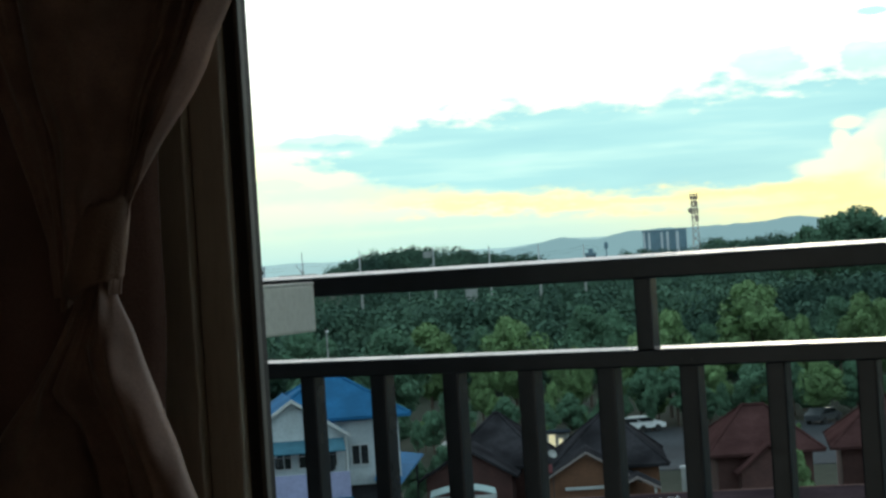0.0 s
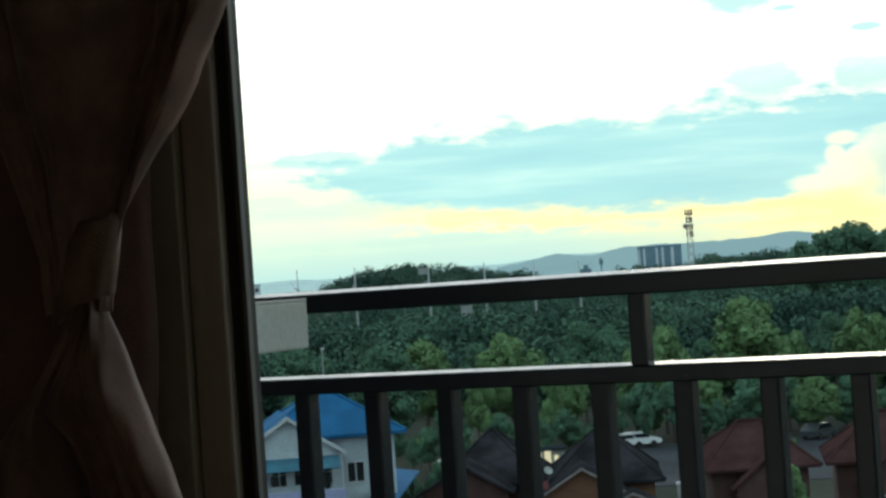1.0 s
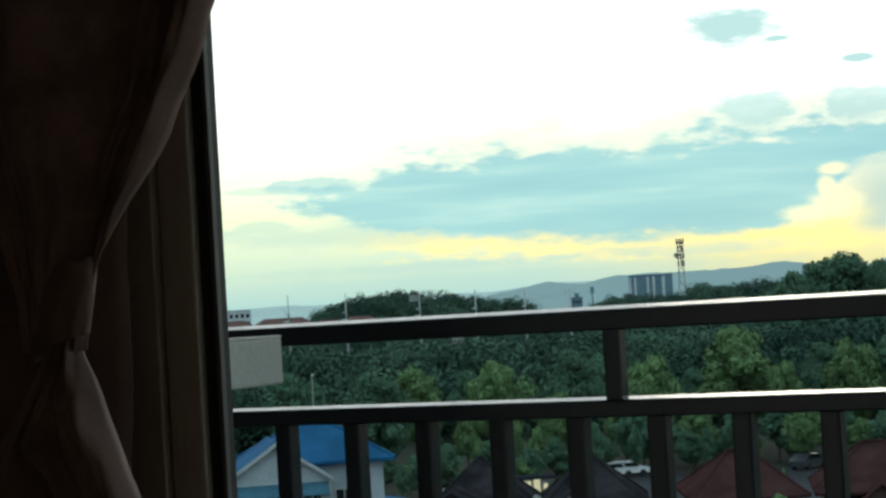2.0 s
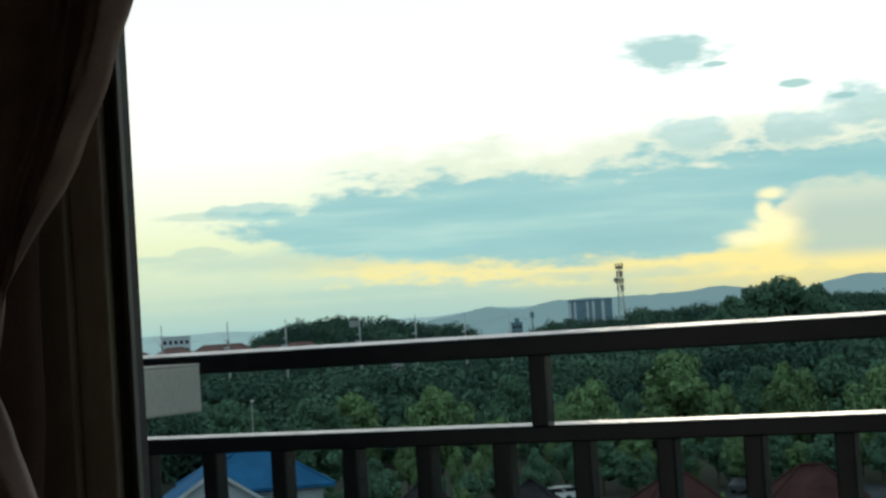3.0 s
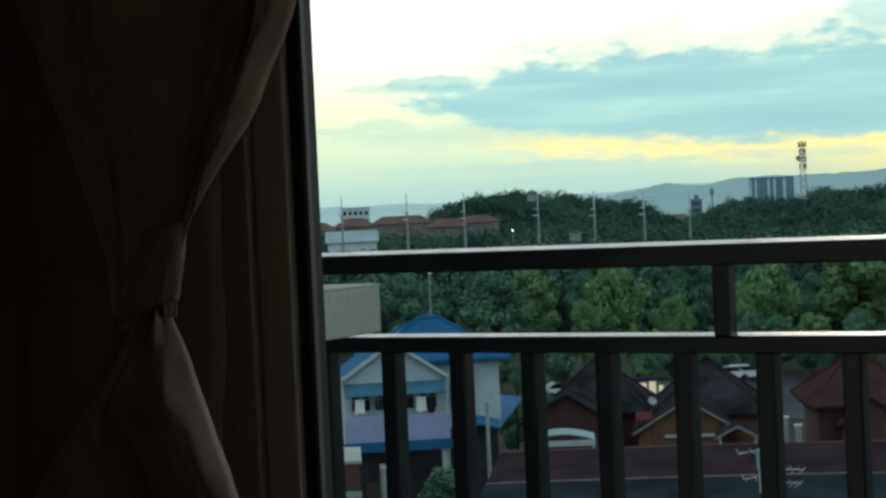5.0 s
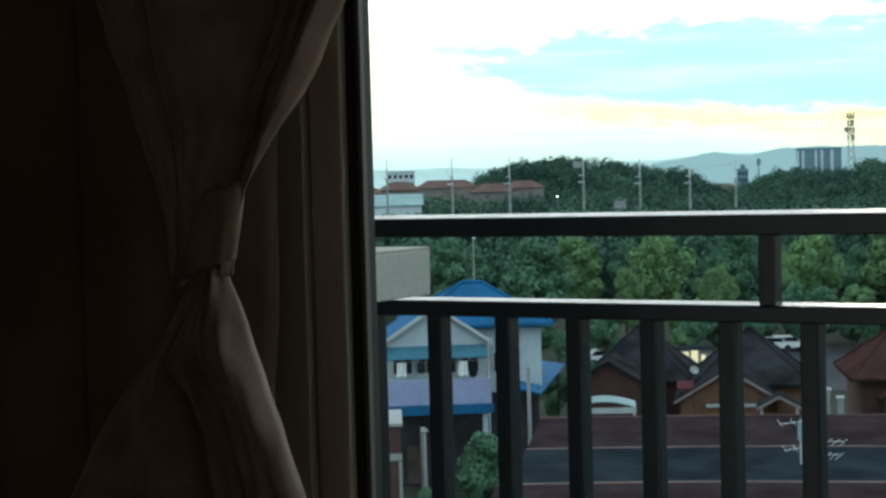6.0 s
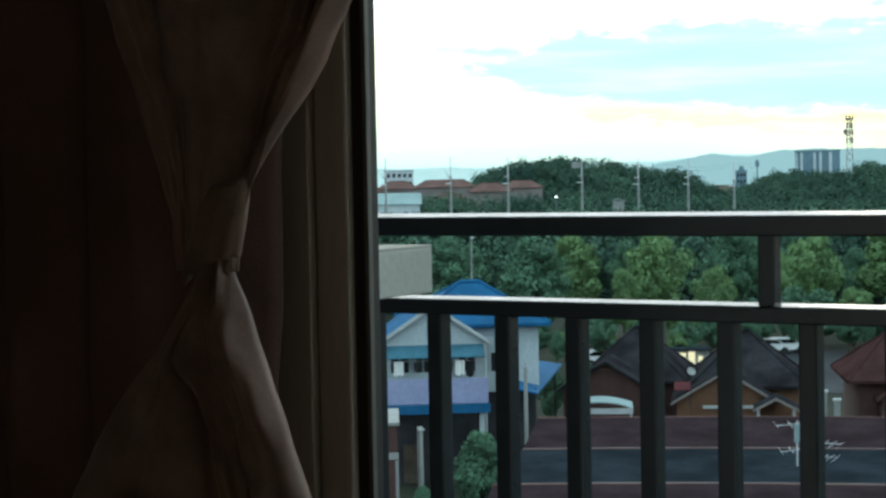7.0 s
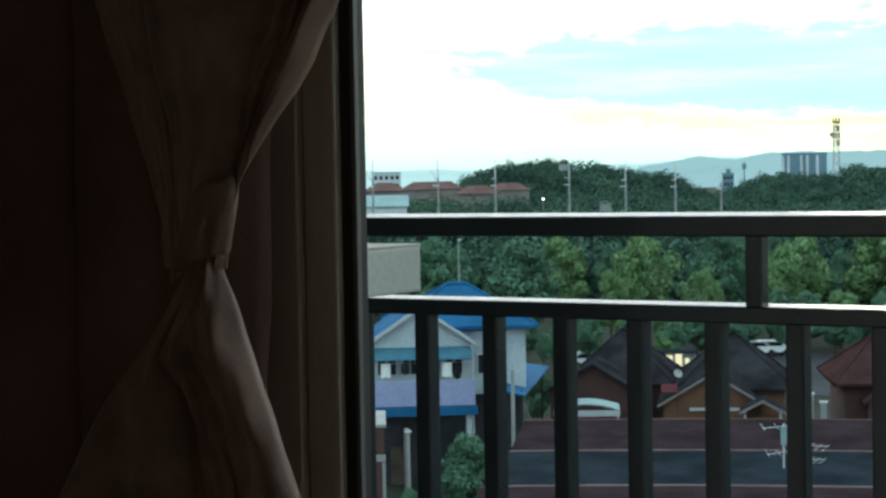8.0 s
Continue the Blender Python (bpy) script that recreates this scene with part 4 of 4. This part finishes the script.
boxed("beam", (-1.3, 1.6, -0.12, 0.02, hz2(-0.1222), hz2(-0.1207)), M["white_trim"], h2, "white painted beam")
window(h2, -1.5, -0.5, 0.9, 1.9, 0.0)
window(h2, 0.5, 1.5, 0.9, 1.9, 0.0)
por = thing("porch", stand(17.55, d2 - 3), "small dark gabled porch roof on posts", "porch")
gable_roof(por, 2.3, 2.6, H(-0.1235, d2 - 3) - GROUND, H(-0.1180, d2 - 3) - GROUND, M["dark_roof"], over=0.15, thick=0.1, board=M["far_wall"])
for x in (-1.0, 1.0):
    for y in (0.1, 2.4):
        boxed("post", (x - 0.07, x + 0.07, y - 0.07, y + 0.07, 0, H(-0.1235, d2 - 3) - GROUND + 0.1), M["white_trim"], por)

# houses with red tile roofs
for b, d, w, ev, pk, turn, lab in ((13.75, 118, 6.6, -0.1090, -0.0850, 8, "brown house with a red tile roof"), (10.0, 122, 7.4, -0.1080, -0.0835, 4, "brown house with a wide red tile roof"),
                                   (5.6, 124, 7.4, -0.1060, -0.0850, -4, "brown house with a red tile roof")):
    h = thing("house", stand(b, d, turn=turn), lab, "house")
    e_, p_ = H(ev, d) - GROUND, H(pk, d + 4) - GROUND
    boxed("wall", (-w / 2 + 0.4, w / 2 - 0.4, 0.4, 8.6, 0, e_ + 0.05), M["brick"], h)
    hip_roof(h, -w / 2 - 0.3, w / 2 + 0.3, -0.3, 9.3, e_, p_, M["red_roof"], w / 2 - 0.4)
    part("wall", gable_body(bmesh.new(), 3.4, 3.0, e_ - 0.8, e_ + 0.6, y0=-1.2), M["brick"], h)
    gable_roof(h, 3.4, 3.0, e_ - 0.8, e_ + 0.6, M["red_roof"], over=0.3, thick=0.12, y0=-1.2, trim=False)
    window(h, -0.7, 0.7, 0.9, 2.0, -1.2)

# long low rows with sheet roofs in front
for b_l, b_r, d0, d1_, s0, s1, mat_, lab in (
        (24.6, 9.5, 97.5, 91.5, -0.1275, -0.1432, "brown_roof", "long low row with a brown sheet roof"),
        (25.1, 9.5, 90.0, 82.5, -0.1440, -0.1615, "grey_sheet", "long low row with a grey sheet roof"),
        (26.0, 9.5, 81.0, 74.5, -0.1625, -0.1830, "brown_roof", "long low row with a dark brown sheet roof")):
    row = thing("row_house", pose(0, 0, 0), lab, "row house")
    bm_w, bl, br = bmesh.new(), b_l - 0.15, b_r + 0.15
    ztop, zlow = H(s0, d0), H(s1, d1_)
    poly(bm_w, [(*F(bl, d0 - 0.3), GROUND), (*F(br, d0 - 0.3), GROUND), (*F(br, d1_ + 0.5), GROUND), (*F(bl, d1_ + 0.5), GROUND)], (0, 0, zlow - GROUND - 0.05))
    part("wall", bm_w, M["brick"], row)
    n = 6
    for k in range(n):
        ba, bb = b_l + (b_r - b_l) * k / n, b_l + (b_r - b_l) * (k + 1) / n - 0.01
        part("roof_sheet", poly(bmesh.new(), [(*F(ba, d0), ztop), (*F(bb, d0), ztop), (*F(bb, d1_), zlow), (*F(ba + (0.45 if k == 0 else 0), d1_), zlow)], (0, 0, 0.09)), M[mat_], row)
    for k in range(n):
        ba, bb = b_l + (b_r - b_l) * k / n, b_l + (b_r - b_l) * (k + 1) / n - 0.01
        part("ridge_cap", tube(bmesh.new(), (*F(ba, d0), ztop + 0.08), (*F(bb, d0), ztop + 0.08), 0.055, seg=6), M["town_roof"], row)
        part("gutter", tube(bmesh.new(), (*F(ba + (0.45 if k == 0 else 0), d1_ - 0.06), zlow + 0.02), (*F(bb, d1_ - 0.06), zlow + 0.02), 0.07, seg=6), M["far_wall"], row)

# neighbour wall with white coping at the near end of the lane
nb = thing("house", stand(29.0, 84), "red brick house end with white trim", "house")
zn = H(-0.1290, 84) - GROUND
boxed("wall", (-3.2, 0.25, 0, 5, 0, zn), M["brick"], nb)
boxed("coping", (-3.3, 0.35, -0.1, 5.1, zn, zn + 0.14), M["pole"], nb, "white coping")
boxed("band", (-3.25, 0.3, -0.06, -0.003, zn - 1.5, zn - 1.2), M["pole"], nb, "white band")
boxed("corner_trim", (0.15, 0.29, -0.05, -0.004, 0.0, zn - 1.55), M["pole"], nb)

# ---- yard, bright patch, cars ----
bm = bmesh.new()
poly(bm, [(*F(18.3, 150), 0), (*F(4.0, 150), 0), (*F(4.0, 186), 0), (*F(18.0, 186), 0)], (0, 0, 0.05))
yard = part("road", bm, M["asphalt"])
yard.location.z = GROUND
setting(yard, "grey asphalt yard behind the houses", "road")
# bright far patch of unclear source; its glow is added as emission
bright_patch = thing("shopfront", stand(20.15, 160), "low distant bright patch, built as a wall with added glowing panels", "shopfront")
patch_glow_m = bpy.data.materials.new("bright_patch_glow")
patch_glow_m.use_nodes = True
G = Nodes(patch_glow_m.node_tree)
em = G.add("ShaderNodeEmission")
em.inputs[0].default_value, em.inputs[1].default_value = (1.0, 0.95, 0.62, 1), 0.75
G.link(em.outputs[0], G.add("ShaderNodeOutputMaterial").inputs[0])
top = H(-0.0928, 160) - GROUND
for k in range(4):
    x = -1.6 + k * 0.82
    boxed("pane", (x + 0.10, x + (0.5, 0.72, 0.66, 0.45)[k], 0, 0.06, 0.5, top - (0.25, 0.1, 0.0, 0.35)[k]), patch_glow_m, bright_patch)
for k in range(5):
    boxed("pier", (-1.64 + k * 0.82, -1.5 + k * 0.82, -0.03, 0.15, 0, top), M["pole"], bright_patch)
boxed("wall", (-1.7, 1.82, 0.16, 1.8, 0, top + 0.1), M["pole"], bright_patch)
boxed("roof", (-1.9, 2.0, -0.3, 2.0, top + 0.1, top + 0.25), M["grey_sheet"], bright_patch)


def make_car(paint, label):
    c = thing("car", pose(0, 0, 0), label, "car", "cars in the yard")
    bm = bmesh.new()
    side = [(-2.1, 0.35), (2.1, 0.35), (2.15, 0.75), (1.2, 0.92), (0.6, 1.42), (-1.1, 1.45), (-1.9, 0.98), (-2.15, 0.85)]
    poly(bm, [(x, -0.83, z) for x, z in side], (0, 1.66, 0))
    bmesh.ops.bevel(bm, geom=list(bm.edges), offset=0.06, segments=2, affect="EDGES")
    part("body", bm, paint, c)
    for y in (-0.845, 0.825):
        bm = bmesh.new()
        poly(bm, [(1.02, y, 0.95), (0.55, y, 1.34), (-1.05, y, 1.37), (-1.6, y, 0.98)], (0, 0.02, 0))
        part("side_window", bm, M["glass"], c)
    for x in (-1.3, 1.3):
        for y in (-0.80, 0.80):
            bm = bmesh.new()
            tube(bm, (x, y - 0.09, 0.32), (x, y + 0.09, 0.32), 0.32, seg=16)
            w = part("wheel", bm, M["tyre"], c)
    return c


car = make_car(M["car_white"], "white parked car in the asphalt yard")
car.matrix_basis = stand(17.75, 182, GROUND + 0.05, 20)
for b, d, t in ((17.3, 182.5, 15), (18.6, 168, -20), (22.6, 172, 10), (22.2, 173, 30), (10.9, 172, 70), (10.2, 174, 75), (9.2, 160, 12)):
    copy_thing(car, stand(b, d, GROUND + (0.05 if b < 18.2 else 0.0), t))
dark = make_car(M["car_dark"], "dark parked car in the asphalt yard")
dark.matrix_basis = stand(12.0, 182, GROUND + 0.05, 60)

# ---- poles, mast, far buildings ----
def utility_pole(b, d, top, lamp):
    p = thing("utility_pole", stand(b, d, land_z(*F(b, d))), "tall grey concrete power-line pole", "utility pole", "power-line poles")
    h = H(top, d) - land_z(*F(b, d))
    part("pole", tube(bmesh.new(), (0, 0, 0), (0, 0, h * 0.87), 0.27, 0.17), M["pole"], p)
    part("tip", tube(bmesh.new(), (0, 0, h * 0.86), (0, 0, h * 1.03), 0.14, 0.09, 6), M["steel"], p)
    for k, (z, w) in enumerate(((0.80, 0.9), (0.86, 0.7))):
        boxed("cross_arm", (-w, w * 0.2, -0.5, -0.38, h * z, h * z + 0.16), M["steel"], p)
    if lamp:
        boxed("transformer", (-1.7, -0.20, -0.6, 0.2, h * 0.93, h * 0.985), M["pole"], p, "grey transformer box")
    elif b > 26:
        part("arm", tube(bmesh.new(), (0, 0, h * 0.84), (-1.2, 0, h * 0.93), 0.05, 0.04, 6), M["steel"], p)


for k, b in enumerate((29.02, 27.08, 25.37, 23.17, 21.50, 20.03, 18.69)):
    utility_pole(b, 330, (0.0085, 0.0085, 0.0078, 0.0075, 0.0058, 0.0052, 0.0035)[k], k == 3)
# span of wires along the poles
cable = bpy.data.curves.new("power_line", "CURVE")
cable.dimensions, cable.bevel_depth = "3D", 0.008
for dz in (0.0045, 0.0030):
    sp = cable.splines.new("POLY")
    pts = []
    for k in range(61):
        b = 31.0 - 13.0 * k / 60
        pts.append((*F(b, 330), H(dz, 330) - 0.7 * abs(math.sin(k * 0.33))))
    sp.points.add(len(pts) - 1)
    for q, p in zip(sp.points, pts):
        q.co = (*p, 1)
me = bpy.data.meshes.new_from_object(new("line_path", cable))
bpy.data.objects.remove(bpy.data.objects["line_path"])
me.materials.append(M["tyre"])
tagged(new("power_line", me), "thin dark power lines between the poles", "power line")

# near grey lane pole and a thin far one
for b, d, top, r, lab in ((28.15, 86, -0.1300, 0.13, "grey concrete lane pole beside the blue-roofed house"), (26.5, 168, -0.0310, 0.06, "thin grey pole among dark trees"), (24.95, 101, -0.098, 0.09, "grey concrete lane pole beside a low roof")):
    p = thing("lane_pole", stand(b, d), lab, "pole")
    h = H(top, d) - GROUND
    part("pole", tube(bmesh.new(), (0, 0, 0), (0, 0, h), r * 1.3, r), M["pole"], p)
    boxed("bracket", (-0.1, 0.22, -0.17, -0.12, h - 0.16, h - 0.06), M["steel"], p)

# lattice telecom mast
MD = 800.0
mast = thing("telecom_mast", stand(15.34, MD), "grey-tan lattice telecom mast with antennas, paled for haze", "telecom mast")
top, low = H(0.0280, MD) - GROUND, 0.0
bm = bmesh.new()
for sx_, sy_ in ((-1, -1), (1, -1), (1, 1), (-1, 1)):
    tube(bm, (sx_ * 2.0, sy_ * 2.0, low), (sx_ * 0.7, sy_ * 0.7, top - 1.5), 0.20, 0.14, 5)
part("legs", bm, M["mast"], mast)
bm = bmesh.new()
for k in range(12):
    z0_, z1_ = top * k / 12.5, top * (k + 1) / 12.5
    a0, a1 = 2.0 - 1.3 * k / 12.5, 2.0 - 1.3 * (k + 1) / 12.5
    for p, q in (((-a0, -a0, z0_), (a1, -a1, z1_)), ((a0, -a0, z0_), (-a1, -a1, z1_)), ((-a0, a0, z0_), (-a1, -a1, z1_)), ((a0, a0, z0_), (a1, -a1, z1_))):
        tube(bm, p, q, 0.12, seg=4)
part("bracing", bm, M["mast"], mast)
for z, r, n in ((top - 1.5, 1.5, 6), (top - 4.6, 1.2, 5), (top - 7.5, 1.5, 6), (top - 10.5, 1.3, 5)):
    for k in range(n):
        a = 2 * math.pi * k / n + z
        boxed("antenna", (math.cos(a) * r - 0.24, math.cos(a) * r + 0.24, math.sin(a) * r - 0.2, math.sin(a) * r + 0.2, z - 1.2, z + 1.2), M["mast"], mast)
part("dish", tube(bmesh.new(), (-1.6, -0.9, top - 7.2), (-1.6, -0.5, top - 7.2), 1.1, 0.7, 12), M["mast"], mast)

# far apartment block with white columns beside the mast
fb = thing("apartment_building", stand(16.25, MD), "distant blue block lightened for haze, with white columns", "building")
fz = H(0.0095, MD) - GROUND
boxed("wall", (-9.2, 8.8, 0, 12, 0, fz), M["far_blue"], fb)
boxed("roof", (-9.5, 9.1, -0.3, 12.3, fz, fz + 0.5), M["far_blue"], fb)
for x, w in ((-8.6, 0.7), (-6.6, 0.9), (-1.4, 0.9), (1.0, 1.0), (5.0, 1.2)):
    boxed("column", (x - w / 2, x + w / 2, -0.6, -0.02, 0, fz - 0.4), M["far_white"], fb, "white column")

# far town: red roofs and a white block
far_rows = ((29.3, 28.0, 560, -0.0020), (28.2, 26.3, 600, -0.0018), (26.6, 25.2, 520, -0.0040), (25.6, 24.3, 620, -0.0030), (30.5, 29.1, 540, -0.0036), (27.6, 26.6, 480, -0.0075))
for b0, b1, d, s in far_rows:
    t = thing("town_house", stand((b0 + b1) / 2, d), "distant long house with a red tile roof", "house", "far town houses")
    w = radians(b0 - b1) * d / 2
    z = H(s, d) - GROUND
    boxed("wall", (-w + 0.5, w - 0.5, 0.5, 11.5, 0, z - 2.0), M["far_wall"], t)
    hip_roof(t, -w, w, 0, 12, z - 2.2, z, M["town_roof"], 4.0)
wb = thing("apartment_building", stand(28.6, 780), "distant white block with a flat roof", "building")
zw = H(0.0035, 780) - GROUND
boxed("wall", (-6.2, 5.6, 0, 10, 0, zw), M["far_white"], wb)
boxed("roof", (-6.5, 5.9, -0.3, 10.3, zw, zw + 0.5), M["far_white"], wb)
for k in range(5):
    for z in (zw - 2.6, zw - 5.8):
        boxed("window", (-5.2 + 2.2 * k, -3.9 + 2.2 * k, -0.06, 0.05, z, z + 1.5), M["glass"], wb)
tl = thing("warehouse", stand(28.75, 430), "distant low warehouse with a pale teal roof", "warehouse")
zt = H(-0.0085, 430) - GROUND
boxed("wall", (-5.5, 5.5, 0.5, 13.5, 0, zt - 2.4), M["far_white"], tl)
poly_roof = poly(bmesh.new(), [(-6, 0, zt - 2.4), (6, 0, zt - 2.4), (6, 8, zt), (-6, 8, zt)], (0, 0, 0.2))
part("roof", poly_roof, M["far_teal"], tl)
for b, d, s in ((22.1, 430, -0.0130),):
    t = thing("shed", stand(b, d), "small distant white-walled shed", "shed")
    z = H(s, d) - land_z(*F(b, d))
    boxed("wall", (-1.3, 1.3, 0, 3, -1, z - 0.6), M["pole"], t)
    gable_roof(t, 2.6, 3.0, z - 0.6, z, M["pole"], over=0.2, thick=0.1, trim=False)

# roof antennas on the grey row
for b, d, s_top, turn in ((16.95, 86.0, -0.1290, 20), (16.25, 86.5, -0.1390, -35)):
    base = H(-0.1525, d)
    an = thing("roof_antenna", stand(b, d, base, turn), "weathered aluminium television antenna on a pole", "antenna")
    h = H(s_top, d) - base
    part("pole", tube(bmesh.new(), (0, 0, -0.4), (0, 0, h), 0.04, 0.03), M["steel"], an)
    for z, w in ((h - 0.15, 0.95), (h * 0.35, 0.75)):
        boom = part("boom", tube(bmesh.new(), (-w, 0, z), (w, 0.1, z + 0.1), 0.014, seg=6), M["steel"], an)
        for k in range(5):
            x = -w + 2 * w * (k / 4) ** 0.8
            part("element", tube(bmesh.new(), (x, -0.32, z - 0.06), (x, 0.35, z + 0.16), 0.010, seg=5), M["steel"], boom)
    if turn > 0:
        boxed("signal_box", (-0.14, 0.14, -0.10, -0.02, h * 0.55, h * 0.95), M["far_teal"], an, "pale teal signal box")

# one far white lamp that is lit
lp = thing("street_lamp", stand(23.95, 430), "distant lit white street lamp", "street lamp")
hl = H(-0.0118, 430) - land_z(*F(23.95, 430))
lp.location.z = land_z(*F(23.95, 430))
part("pole", tube(bmesh.new(), (0, 0, 0), (0, 0, hl), 0.10, 0.07, 6), M["pole"], lp)
glow_m = bpy.data.materials.new("lamp_glow")
glow_m.use_nodes = True
G = Nodes(glow_m.node_tree)
em = G.add("ShaderNodeEmission")
em.inputs[0].default_value, em.inputs[1].default_value = (0.9, 1.0, 0.95, 1), 4.0
G.link(em.outputs[0], G.add("ShaderNodeOutputMaterial").inputs[0])
bm = bmesh.new()
bmesh.ops.create_icosphere(bm, subdivisions=2, radius=0.24, matrix=Matrix.Translation((0, 0, hl + 0.2)) @ Matrix.Diagonal((1, 1, 0.8, 1)))
part("bulb", bm, glow_m, lp, "lit white globe")

# white gate pillars beside the red-roofed house
for b, d, top_s in ((16.16, 109, -0.1128), (15.78, 108.5, -0.1171)):
    g = thing("gate_pillar", stand(b, d), "white rendered gate pillar beside a red roof", "pillar", "gate pillars")
    hg = H(top_s, d) - GROUND
    boxed("shaft", (-0.17, 0.17, -0.17, 0.17, 0, hg - 0.12), M["pole"], g, bevel=0.02)
    boxed("cap", (-0.23, 0.23, -0.23, 0.23, hg - 0.12, hg), M["white_trim"], g, bevel=0.02)

# satellite dish on a pole between the two grey roofs
sat = thing("satellite_dish", stand(20.04, 111, turn=25), "white satellite dish on a thin steel pole", "satellite dish")
hs = H(-0.1030, 111) - GROUND
part("pole", tube(bmesh.new(), (0, 0, 0), (0, 0, hs - 0.03), 0.03, 0.025, 8), M["shade_wall"], sat)
bm = bmesh.new()
tilt = Matrix.Translation((0, -0.06, hs)) @ Matrix.Rotation(radians(55), 4, "X")
rows_ = []
for i in range(6):
    r_ = 0.26 * i / 5
    rows_.append([bm.verts.new(tilt @ Vector((r_ * math.cos(k * math.pi / 10), r_ * math.sin(k * math.pi / 10), 0.9 * r_ * r_))) for k in range(20)] if i else [bm.verts.new(tilt @ Vector((0, 0, 0)))])
for k in range(20):
    bm.faces.new((rows_[0][0], rows_[1][k], rows_[1][(k + 1) % 20]))
    for i in range(1, 5):
        bm.faces.new((rows_[i][k], rows_[i + 1][k], rows_[i + 1][(k + 1) % 20], rows_[i][(k + 1) % 20]))
bowl = part("bowl", bm, M["pole"], sat, smooth=True)
bowl.modifiers.new("sheet", "SOLIDIFY").thickness = 0.015
part("feed_arm", tube(bmesh.new(), tilt @ Vector((0, -0.25, 0.06)), tilt @ Vector((0, 0, 0.26)), 0.014, 0.012, 6), M["steel"], sat)
part("feed_horn", tube(bmesh.new(), tilt @ Vector((0, 0, 0.23)), tilt @ Vector((0, 0, 0.30)), 0.025, 0.032, 8), M["tyre"], sat)

# small red sheet awning on posts behind the orange house
aw = thing("awning", stand(20.28, 112.5), "small dark red sheet awning on thin posts", "awning")
ha = H(-0.1098, 112.5) - GROUND
part("sheet", poly(bmesh.new(), [(-0.5, 0, ha - 0.35), (0.5, 0, ha - 0.35), (0.5, 1.2, ha), (-0.5, 1.2, ha)], (0, 0, 0.05)), M["red_cloth"], aw)
for x in (-0.45, 0.45):
    for y, z in ((0.05, ha - 0.33), (1.15, ha - 0.02)):
        boxed("post", (x - 0.03, x + 0.03, y - 0.03, y + 0.03, 0, z), M["shade_wall"], aw)

# far slim blocks and a thin mast in the dip between the woods
# block and mast take the painted haze colour, not a dark one of their own
far = thing("apartment_building", stand(18.48, 900), "distant slim block in a pale blue haze colour", "building")
zf = H(0.0000, 900) - GROUND
boxed("wall", (-2.6, 2.6, 0, 8, 0, zf), M["far_blue"], far)
boxed("roof", (-2.8, 2.8, -0.2, 8.2, zf, zf + 0.5), M["far_blue"], far)
boxed("roof_cabin", (-1.0, 1.2, 2, 5, zf + 0.5, zf + 2.4), M["far_blue"], far)
for z in (zf - 2.4, zf - 5.4):
    for x in (-1.5, 0.0, 1.5):
        boxed("window", (x - 0.45, x + 0.45, -0.05, 0.05, z, z + 1.4), M["glass"], far)
tm = thing("radio_mast", stand(18.01, 900), "distant thin radio mast in a pale blue haze colour", "mast")
zm_ = H(0.0060, 900) - GROUND
part("pole", tube(bmesh.new(), (0, 0, 0), (0, 0, zm_), 0.5, 0.25, 8), M["far_blue"], tm)
boxed("panel", (-0.9, 0.9, -0.6, 0.6, zm_ - 3.4, zm_ - 0.6), M["far_blue"], tm)
